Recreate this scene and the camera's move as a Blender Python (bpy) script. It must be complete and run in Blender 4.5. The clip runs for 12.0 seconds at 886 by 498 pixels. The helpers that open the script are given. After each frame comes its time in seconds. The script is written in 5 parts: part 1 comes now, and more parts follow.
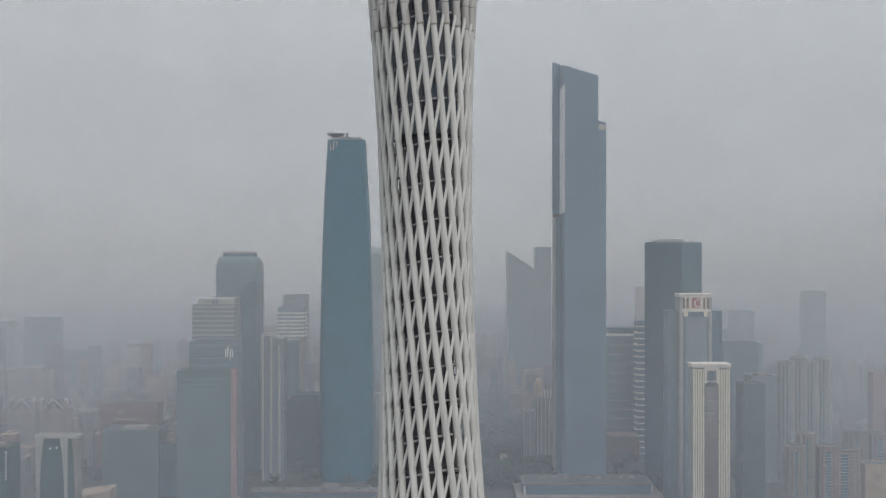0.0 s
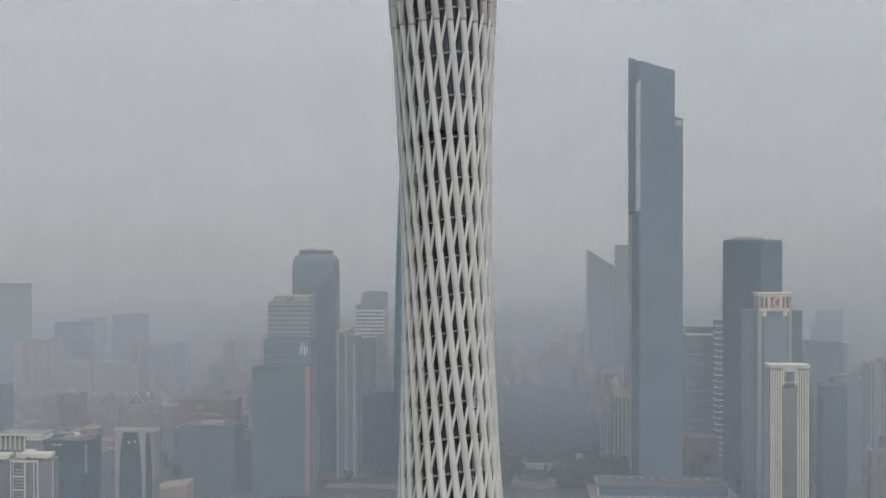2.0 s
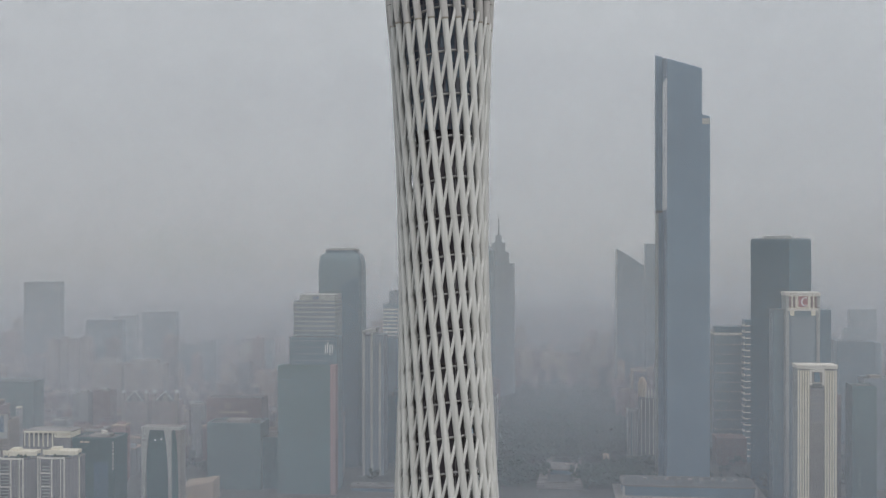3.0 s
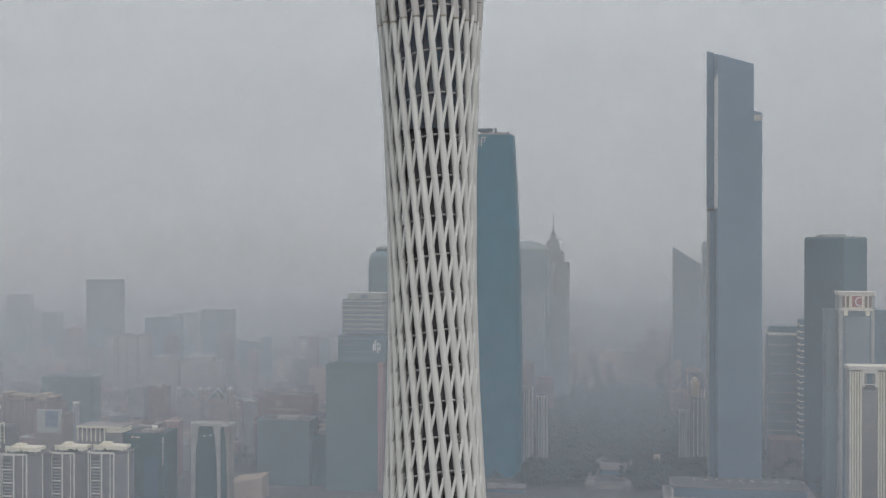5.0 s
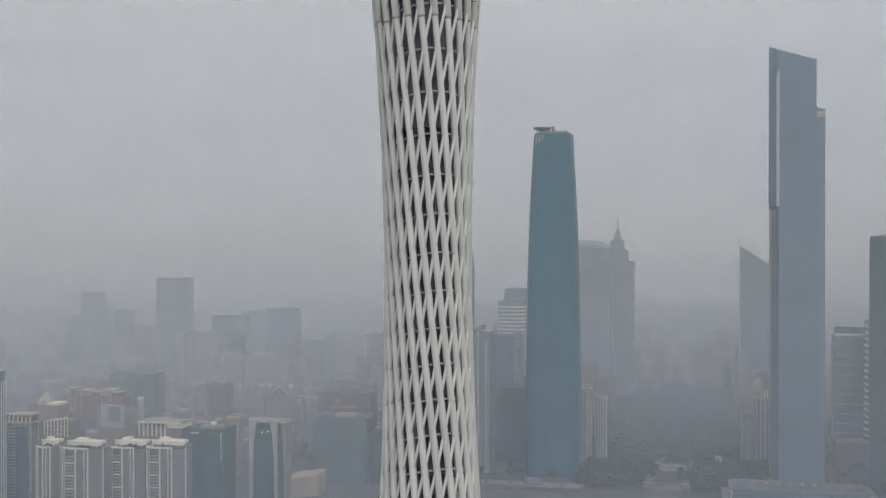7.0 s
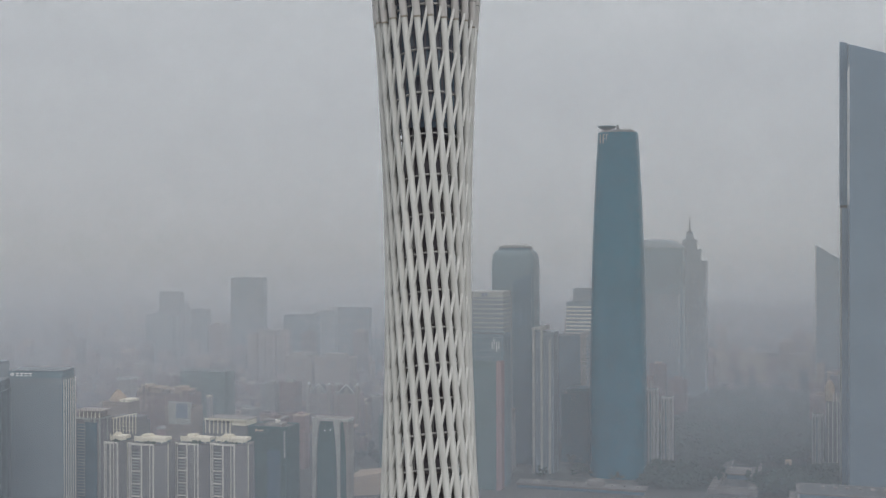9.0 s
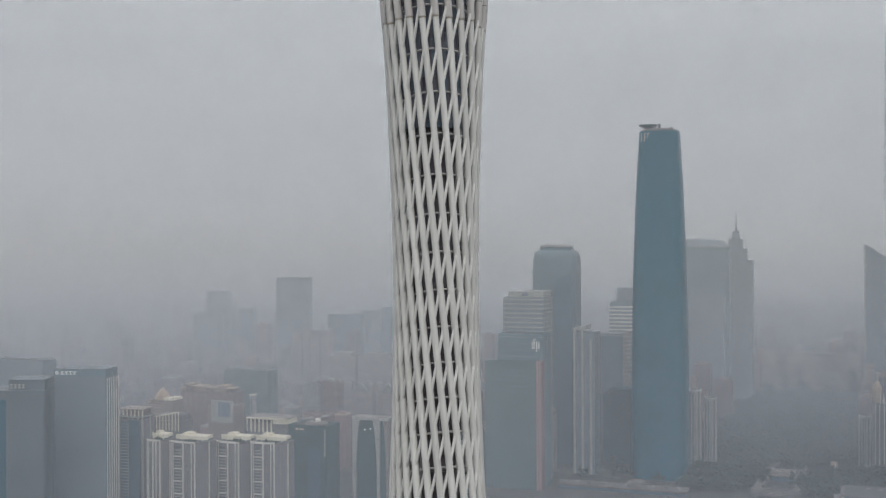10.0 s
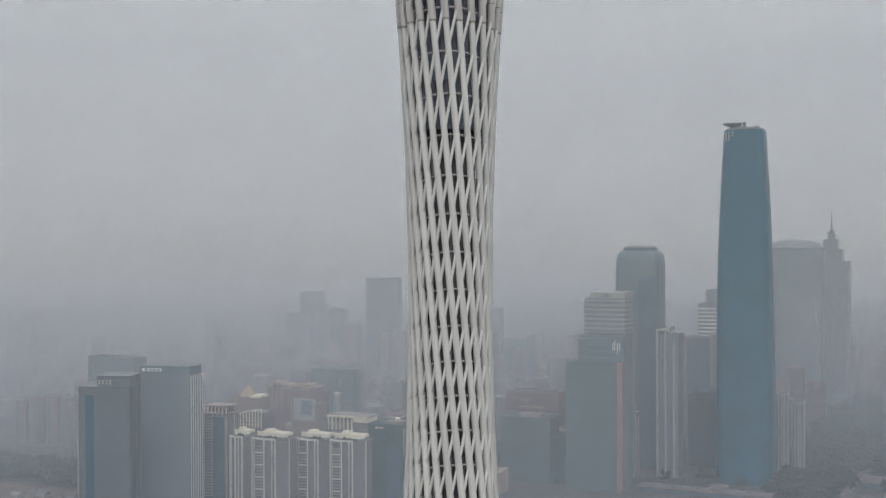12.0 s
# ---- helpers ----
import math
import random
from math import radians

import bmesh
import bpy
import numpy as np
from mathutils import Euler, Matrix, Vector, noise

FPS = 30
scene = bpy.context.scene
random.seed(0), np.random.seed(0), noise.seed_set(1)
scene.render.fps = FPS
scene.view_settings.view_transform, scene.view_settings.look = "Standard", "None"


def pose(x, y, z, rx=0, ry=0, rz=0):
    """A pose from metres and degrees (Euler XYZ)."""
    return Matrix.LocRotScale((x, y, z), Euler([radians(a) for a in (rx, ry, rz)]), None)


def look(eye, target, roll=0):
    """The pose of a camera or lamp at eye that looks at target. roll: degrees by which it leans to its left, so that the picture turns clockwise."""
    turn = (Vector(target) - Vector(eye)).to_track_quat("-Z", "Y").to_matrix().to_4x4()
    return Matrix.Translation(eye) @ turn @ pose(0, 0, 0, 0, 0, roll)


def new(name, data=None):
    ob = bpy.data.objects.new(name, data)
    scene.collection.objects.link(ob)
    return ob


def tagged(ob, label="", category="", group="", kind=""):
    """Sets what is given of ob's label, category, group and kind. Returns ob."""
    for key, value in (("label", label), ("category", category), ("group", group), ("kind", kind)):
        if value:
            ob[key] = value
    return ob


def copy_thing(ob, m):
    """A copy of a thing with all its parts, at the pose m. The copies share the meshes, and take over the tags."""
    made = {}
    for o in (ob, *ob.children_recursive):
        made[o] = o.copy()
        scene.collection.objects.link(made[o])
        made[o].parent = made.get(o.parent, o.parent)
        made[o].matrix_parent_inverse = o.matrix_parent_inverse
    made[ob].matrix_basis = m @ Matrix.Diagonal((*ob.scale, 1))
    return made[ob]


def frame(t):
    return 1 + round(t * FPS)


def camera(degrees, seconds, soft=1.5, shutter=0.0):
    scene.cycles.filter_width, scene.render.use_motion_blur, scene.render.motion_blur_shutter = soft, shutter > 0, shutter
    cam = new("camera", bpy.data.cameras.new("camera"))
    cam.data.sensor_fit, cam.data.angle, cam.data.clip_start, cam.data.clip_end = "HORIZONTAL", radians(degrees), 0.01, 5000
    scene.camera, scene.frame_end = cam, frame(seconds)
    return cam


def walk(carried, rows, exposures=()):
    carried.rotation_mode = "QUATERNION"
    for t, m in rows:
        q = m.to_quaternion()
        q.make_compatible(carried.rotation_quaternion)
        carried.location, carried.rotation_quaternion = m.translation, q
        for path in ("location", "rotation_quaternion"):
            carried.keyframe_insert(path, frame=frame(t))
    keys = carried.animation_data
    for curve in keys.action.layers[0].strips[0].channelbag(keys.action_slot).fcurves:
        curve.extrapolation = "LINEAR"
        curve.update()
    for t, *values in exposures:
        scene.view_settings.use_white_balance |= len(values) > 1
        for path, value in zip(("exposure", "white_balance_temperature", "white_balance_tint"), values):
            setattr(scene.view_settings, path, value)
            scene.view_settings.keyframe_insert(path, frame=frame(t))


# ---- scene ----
cam = camera(42.8, 12.0, soft=1.3)
PATH = [
    (0, (3.205, -332.627, 293.175), (3.214, -330.627, 293.175), 0.0),
    (0.5, (8.167, -331.413, 293.217), (8.142, -329.413, 293.216), 0.0),
    (1, (13.205, -330.197, 293.281), (13.139, -328.198, 293.279), -0.0),
    (1.5, (18.327, -329.012, 293.356), (18.216, -327.015, 293.352), 0.0),
    (2, (23.532, -327.856, 293.425), (23.382, -325.861, 293.421), 0.0),
    (2.5, (28.811, -326.744, 293.486), (28.628, -324.753, 293.48), 0.0),
    (3, (34.188, -325.668, 293.535), (33.978, -323.68, 293.529), 0.0),
    (5, (56.217, -321.587, 293.822), (55.891, -319.614, 293.813), 0.0),
    (5.5, (61.835, -320.691, 293.842), (61.477, -318.723, 293.832), 0.0),
    (6, (67.473, -319.768, 293.857), (67.082, -317.807, 293.847), 0.0),
    (6.5, (73.156, -318.735, 293.862), (72.732, -316.78, 293.853), 0.1),
    (7, (78.878, -317.537, 293.855), (78.421, -315.59, 293.844), 0.0),
    (9, (102.071, -312.037, 293.696), (101.474, -310.129, 293.685), -0.1),
    (9.5, (108.017, -310.58, 293.656), (107.378, -308.685, 293.645), -0.1),
    (10, (114.089, -309.041, 293.601), (113.408, -307.161, 293.59), -0.2),
    (10.5, (120.228, -307.467, 293.537), (119.505, -305.602, 293.527), -0.2),
    (11, (126.384, -305.869, 293.475), (125.62, -304.021, 293.465), -0.2),
    (11.5, (132.571, -304.255, 293.424), (131.765, -302.425, 293.414), -0.3),
    (12, (138.798, -302.622, 293.39), (137.952, -300.81, 293.381), -0.2),
]
walk(cam, [(t, look(eye, target, roll)) for t, eye, target, roll in PATH])

# ---------------------------------------------------------------- world and sun
world = bpy.data.worlds.new("overcast")
scene.world = world
world.use_nodes = True
wn, wl = world.node_tree.nodes, world.node_tree.links
wn.clear()
w_out = wn.new("ShaderNodeOutputWorld")
w_bg = wn.new("ShaderNodeBackground")
w_sky = wn.new("ShaderNodeTexSky")
w_sky.sky_type, w_sky.sun_disc = "NISHITA", False
w_sky.sun_elevation, w_sky.sun_rotation = radians(55), radians(155)
w_sky.dust_density, w_sky.air_density, w_sky.ozone_density = 6.0, 1.2, 1.0
w_co = wn.new("ShaderNodeTexCoord")
w_map = wn.new("ShaderNodeMapping")
w_map.inputs["Scale"].default_value = (1.0, 1.0, 9.0)
w_noise = wn.new("ShaderNodeTexNoise")
w_noise.inputs["Scale"].default_value, w_noise.inputs["Detail"].default_value = 1.7, 4.0
w_ramp = wn.new("ShaderNodeValToRGB")
w_ramp.color_ramp.elements[0].position, w_ramp.color_ramp.elements[0].color = 0.3, (4.42, 4.62, 4.84, 1)
w_ramp.color_ramp.elements[1].position, w_ramp.color_ramp.elements[1].color = 0.72, (5.13, 5.32, 5.48, 1)
w_mix = wn.new("ShaderNodeMix")
w_mix.data_type = "RGBA"
w_mix.inputs["Factor"].default_value = 0.93
wl.new(w_co.outputs["Generated"], w_map.inputs["Vector"])
wl.new(w_map.outputs["Vector"], w_noise.inputs["Vector"])
wl.new(w_noise.outputs["Fac"], w_ramp.inputs["Fac"])
wl.new(w_sky.outputs["Color"], w_mix.inputs["A"])
wl.new(w_ramp.outputs["Color"], w_mix.inputs["B"])
wl.new(w_mix.outputs["Result"], w_bg.inputs["Color"])
w_split, w_east = wn.new("ShaderNodeSeparateXYZ"), wn.new("ShaderNodeMapRange")
w_east.inputs["From Min"].default_value, w_east.inputs["From Max"].default_value = -0.3, 0.45
w_east.inputs["To Min"].default_value, w_east.inputs["To Max"].default_value = 0.1385, 0.1605
wl.new(w_co.outputs["Generated"], w_split.inputs[0])
wl.new(w_split.outputs["X"], w_east.inputs["Value"])
wl.new(w_east.outputs["Result"], w_bg.inputs["Strength"])
wl.new(w_bg.outputs["Background"], w_out.inputs["Surface"])

sun = new("sun", bpy.data.lights.new("sun", "SUN"))
sun.data.energy, sun.data.angle, sun.data.color = 1.15, radians(25), (1.0, 0.965, 0.93)
sun.matrix_world = look((190, -400, 640), (0, 0, 0))
scene.view_settings.exposure = 0.0
scene.cycles.transparent_max_bounces = 32


# ---------------------------------------------------------------- materials
def nodes_of(name):
    m = bpy.data.materials.new(name)
    m.use_nodes = True
    return m, m.node_tree.nodes, m.node_tree.links


def plain(name, dark, light, rough=0.7, metal=0.0, grain=0.5, coarse=0.03, streak=False, bump=0.15):
    """A surface with stains at a large scale and grain at a small one."""
    m, n, l = nodes_of(name)
    b = n["Principled BSDF"]
    co = n.new("ShaderNodeTexCoord")
    mp = n.new("ShaderNodeMapping")
    mp.inputs["Scale"].default_value = (1, 1, 0.12) if streak else (1, 1, 1)
    big, small = n.new("ShaderNodeTexNoise"), n.new("ShaderNodeTexNoise")
    big.inputs["Scale"].default_value, big.inputs["Detail"].default_value = coarse, 5
    small.inputs["Scale"].default_value, small.inputs["Detail"].default_value = grain, 4
    ad = n.new("ShaderNodeMix")
    ad.inputs["Factor"].default_value = 0.45
    ramp = n.new("ShaderNodeValToRGB")
    ramp.color_ramp.elements[0].position, ramp.color_ramp.elements[0].color = 0.32, (*dark, 1)
    ramp.color_ramp.elements[1].position, ramp.color_ramp.elements[1].color = 0.66, (*light, 1)
    bp = n.new("ShaderNodeBump")
    bp.inputs["Strength"].default_value = bump
    l.new(co.outputs["Object"], mp.inputs["Vector"])
    l.new(mp.outputs["Vector"], big.inputs["Vector"])
    l.new(mp.outputs["Vector"], small.inputs["Vector"])
    l.new(big.outputs["Fac"], ad.inputs["A"])
    l.new(small.outputs["Fac"], ad.inputs["B"])
    l.new(ad.outputs["Result"], ramp.inputs["Fac"])
    l.new(ramp.outputs["Color"], b.inputs["Base Color"])
    l.new(small.outputs["Fac"], bp.inputs["Height"])
    l.new(bp.outputs["Normal"], b.inputs["Normal"])
    b.inputs["Roughness"].default_value, b.inputs["Metallic"].default_value = rough, metal
    return m


def facade(name, pane_a, pane_b, frame_col, wide=1.6, floor=3.8, joint=0.12, rough=0.25, tint=0.25, spec=0.6, soften=0.5):
    """A curtain wall: panes of two tints between mullions and floor lines, with blotches of dirt; soften draws the
    frames towards the pane tint.
    """
    frame_col = tuple(f + (p - f) * soften for f, p in zip(frame_col, pane_a))
    m, n, l = nodes_of(name)
    b = n["Principled BSDF"]
    co, ge = n.new("ShaderNodeTexCoord"), n.new("ShaderNodeNewGeometry")
    sp, sn = n.new("ShaderNodeSeparateXYZ"), n.new("ShaderNodeSeparateXYZ")
    l.new(co.outputs["Object"], sp.inputs[0])
    l.new(ge.outputs["Normal"], sn.inputs[0])

    def math_node(op, a, c=None):
        k = n.new("ShaderNodeMath")
        k.operation = op
        for i, v in enumerate((a, c)):
            if v is None:
                continue
            if isinstance(v, (int, float)):
                k.inputs[i].default_value = v
            else:
                l.new(v, k.inputs[i])
        return k.outputs[0]

    side = math_node("GREATER_THAN", math_node("ABSOLUTE", sn.outputs["X"]), 0.72)
    u = math_node("ADD", math_node("MULTIPLY", sp.outputs["X"], math_node("SUBTRACT", 1.0, side)), math_node("MULTIPLY", sp.outputs["Y"], side))
    cb = n.new("ShaderNodeCombineXYZ")
    l.new(u, cb.inputs[0])
    l.new(sp.outputs["Z"], cb.inputs[1])
    br = n.new("ShaderNodeTexBrick")
    br.offset = 0.0
    br.inputs["Scale"].default_value = 1.0
    br.inputs["Brick Width"].default_value, br.inputs["Row Height"].default_value = wide, floor
    br.inputs["Mortar Size"].default_value, br.inputs["Mortar Smooth"].default_value = joint, 0.3
    br.inputs["Color1"].default_value, br.inputs["Color2"].default_value, br.inputs["Mortar"].default_value = (*pane_a, 1), (*pane_b, 1), (*frame_col, 1)
    l.new(cb.outputs[0], br.inputs["Vector"])
    big = n.new("ShaderNodeTexNoise")
    big.inputs["Scale"].default_value, big.inputs["Detail"].default_value = 0.018, 5
    l.new(co.outputs["Object"], big.inputs["Vector"])
    rnd = n.new("ShaderNodeObjectInfo")
    f = math_node("ADD", math_node("MULTIPLY", big.outputs["Fac"], 2 * tint), math_node("MULTIPLY", rnd.outputs["Random"], tint * 0.5))
    br2 = n.new("ShaderNodeHueSaturation")
    l.new(math_node("ADD", f, 1.0 - 1.25 * tint), br2.inputs["Value"])
    l.new(br.outputs["Color"], br2.inputs["Color"])
    l.new(br2.outputs["Color"], b.inputs["Base Color"])
    ro = n.new("ShaderNodeMapRange")
    ro.inputs["To Min"].default_value, ro.inputs["To Max"].default_value = rough, min(1.0, rough + 0.4)
    l.new(br.outputs["Fac"], ro.inputs["Value"])
    l.new(ro.outputs["Result"], b.inputs["Roughness"])
    b.inputs["Specular IOR Level"].default_value = spec
    return m


STEEL = plain("white_painted_steel", (0.47, 0.47, 0.452), (0.70, 0.70, 0.676), rough=0.55, grain=0.9, coarse=0.12, streak=True)
STEEL_THIN = plain("white_painted_brace", (0.50, 0.50, 0.484), (0.68, 0.68, 0.66), rough=0.55, grain=0.9, coarse=0.2)
STEEL_RING = plain("grey_painted_ring", (0.27, 0.27, 0.275), (0.42, 0.41, 0.405), rough=0.6, grain=0.8, coarse=0.2)
SLEEVE = plain("weathered_cladding", (0.37, 0.355, 0.345), (0.60, 0.585, 0.57), rough=0.7, grain=0.6, coarse=0.25, streak=True)
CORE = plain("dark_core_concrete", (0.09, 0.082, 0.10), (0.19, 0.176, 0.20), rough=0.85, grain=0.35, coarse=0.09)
SLAB = plain("stained_slab", (0.10, 0.09, 0.09), (0.20, 0.18, 0.17), rough=0.85, grain=0.4, coarse=0.1)
TOWER_GLASS = facade("dark_tower_glass", (0.15, 0.21, 0.27), (0.085, 0.08, 0.105), (0.15, 0.132, 0.152), 1.5, 4.1, 0.3, 0.15, 0.3, soften=0.2)
BRONZE = plain("stained_fitting", (0.22, 0.195, 0.16), (0.44, 0.405, 0.35), rough=0.8, grain=2.0, coarse=0.5)

GLASS_TEAL = facade("teal_curtain_wall", (0.006, 0.126, 0.194), (0.004, 0.112, 0.176), (0.02, 0.14, 0.208), 3.0, 4.5, 0.25, 0.35, 0.3, 0.22)
GLASS_NAVY = facade("navy_curtain_wall", (0.056, 0.126, 0.172), (0.046, 0.11, 0.154), (0.1, 0.17, 0.21), 2.4, 4.2, 0.25, 0.3, 0.25, 0.4)
GLASS_DARK_TEAL = facade("dark_teal_curtain_wall", (0.004, 0.062, 0.088), (0.003, 0.052, 0.076), (0.012, 0.075, 0.1), 3.0, 4.5, 0.25, 0.35, 0.3, 0.22)
GLASS_STEEL = facade("steel_blue_curtain_wall", (0.165, 0.24, 0.315), (0.15, 0.222, 0.296), (0.2, 0.28, 0.352), 2.6, 90.0, 0.45, 0.32, 0.25, 0.4)
GLASS_DEEP = facade("deep_blue_curtain_wall", (0.092, 0.16, 0.214), (0.076, 0.14, 0.192), (0.16, 0.225, 0.265), 2.4, 4.2, 0.25, 0.3, 0.25, 0.4)
GLASS_GREY = facade("grey_curtain_wall", (0.135, 0.205, 0.245), (0.112, 0.178, 0.22), (0.21, 0.27, 0.295), 2.4, 4.2, 0.25, 0.3, 0.25, 0.45)
GLASS_GREEN = facade("green_curtain_wall", (0.042, 0.11, 0.12), (0.034, 0.094, 0.104), (0.08, 0.148, 0.152), 2.4, 4.2, 0.25, 0.3, 0.3, 0.4)
GLASS_SMOKE = facade("smoky_curtain_wall", (0.195, 0.238, 0.275), (0.172, 0.216, 0.253), (0.25, 0.288, 0.315), 2.2, 4.1, 0.3, 0.3, 0.25, 0.4)
GLASS_DUSK = facade("dusky_curtain_wall", (0.15, 0.182, 0.21), (0.132, 0.164, 0.192), (0.18, 0.212, 0.238), 2.2, 4.1, 0.3, 0.3, 0.25, 0.35)
GLASS_PALE = facade("pale_green_curtain_wall", (0.088, 0.152, 0.162), (0.074, 0.134, 0.146), (0.16, 0.215, 0.215), 2.4, 4.2, 0.3, 0.35, 0.25, 0.4)
WALL_BEIGE = facade("beige_flats_wall", (0.17, 0.15, 0.15), (0.22, 0.19, 0.18), (0.39, 0.325, 0.285), 3.4, 3.2, 0.6, 0.6, 0.2, 0.3, soften=0.2)
WALL_TOWER = facade("grey_tower_flats_wall", (0.14, 0.142, 0.162), (0.18, 0.176, 0.188), (0.30, 0.275, 0.27), 2.6, 3.2, 0.35, 0.5, 0.2, 0.4, soften=0.2)
WALL_PINK = facade("rosy_flats_wall", (0.17, 0.12, 0.135), (0.23, 0.165, 0.172), (0.43, 0.295, 0.295), 3.0, 3.1, 0.7, 0.6, 0.2, 0.3, soften=0.2)
WALL_GREY = facade("grey_flats_wall", (0.15, 0.16, 0.18), (0.18, 0.185, 0.2), (0.28, 0.28, 0.285), 3.2, 3.3, 0.7, 0.6, 0.2, 0.3, soften=0.2)
BROWN = facade("brown_office_wall", (0.16, 0.108, 0.112), (0.13, 0.09, 0.098), (0.235, 0.155, 0.145), 3.6, 4.0, 0.5, 0.5, 0.2, 0.3, soften=0.2)
WHITE = plain("off_white_paint", (0.62, 0.58, 0.52), (0.80, 0.76, 0.69), rough=0.75, grain=0.4, coarse=0.06)
CREAM = plain("cream_paint", (0.66, 0.60, 0.48), (0.84, 0.78, 0.64), rough=0.75, grain=0.4, coarse=0.06)
PALE = plain("pale_grey_panel", (0.30, 0.31, 0.31), (0.42, 0.42, 0.41), rough=0.7, grain=0.4, coarse=0.06)
CONCRETE = plain("weathered_concrete", (0.20, 0.19, 0.18), (0.32, 0.30, 0.28), rough=0.85, grain=0.4, coarse=0.05)
# dark roofs; also the sheets painted as shade behind balconies
ROOF_AND_SHADE = plain("dark_roofing_and_shade", (0.07, 0.075, 0.08), (0.13, 0.135, 0.14), rough=0.85, grain=0.3, coarse=0.05)
ROOF_TAN = plain("sandy_roof", (0.31, 0.23, 0.172), (0.48, 0.375, 0.285), rough=0.85, grain=0.3, coarse=0.05)
RED = plain("red_sign", (0.33, 0.10, 0.115), (0.42, 0.15, 0.16), rough=0.5)
SIGN = plain("white_sign", (0.7, 0.7, 0.7), (0.82, 0.82, 0.82), rough=0.5)
SIGN_BLUE = plain("blue_screen", (0.08, 0.14, 0.22), (0.25, 0.30, 0.36), rough=0.4, grain=0.3, coarse=0.15)
GOLD = plain("tarnished_gold", (0.44, 0.34, 0.25), (0.58, 0.46, 0.36), rough=0.45, grain=0.6, coarse=0.2)
LEAF = plain("foliage", (0.008, 0.027, 0.021), (0.024, 0.052, 0.040), rough=0.8, grain=0.5, coarse=0.02)
BARK = plain("bark", (0.05, 0.04, 0.03), (0.10, 0.08, 0.06), rough=0.9)
GROUND = plain("urban_ground", (0.03, 0.042, 0.04), (0.11, 0.105, 0.098), rough=0.9, grain=0.02, coarse=0.004)
ASPHALT = plain("asphalt", (0.045, 0.047, 0.05), (0.075, 0.077, 0.08), rough=0.85, grain=0.3, coarse=0.02)
DIRT = plain("reddish_dirt", (0.06, 0.05, 0.045), (0.17, 0.115, 0.095), rough=0.9, grain=0.1, coarse=0.03)
DULL = plain("dull_stained_concrete", (0.12, 0.112, 0.108), (0.20, 0.185, 0.178), rough=0.9, grain=0.3, coarse=0.04)
GRASS = plain("dark_lawn", (0.014, 0.034, 0.026), (0.03, 0.055, 0.042), rough=0.9, grain=0.2, coarse=0.02)
PAVING = plain("pale_paving", (0.24, 0.21, 0.20), (0.36, 0.32, 0.30), rough=0.85, grain=0.2, coarse=0.03)


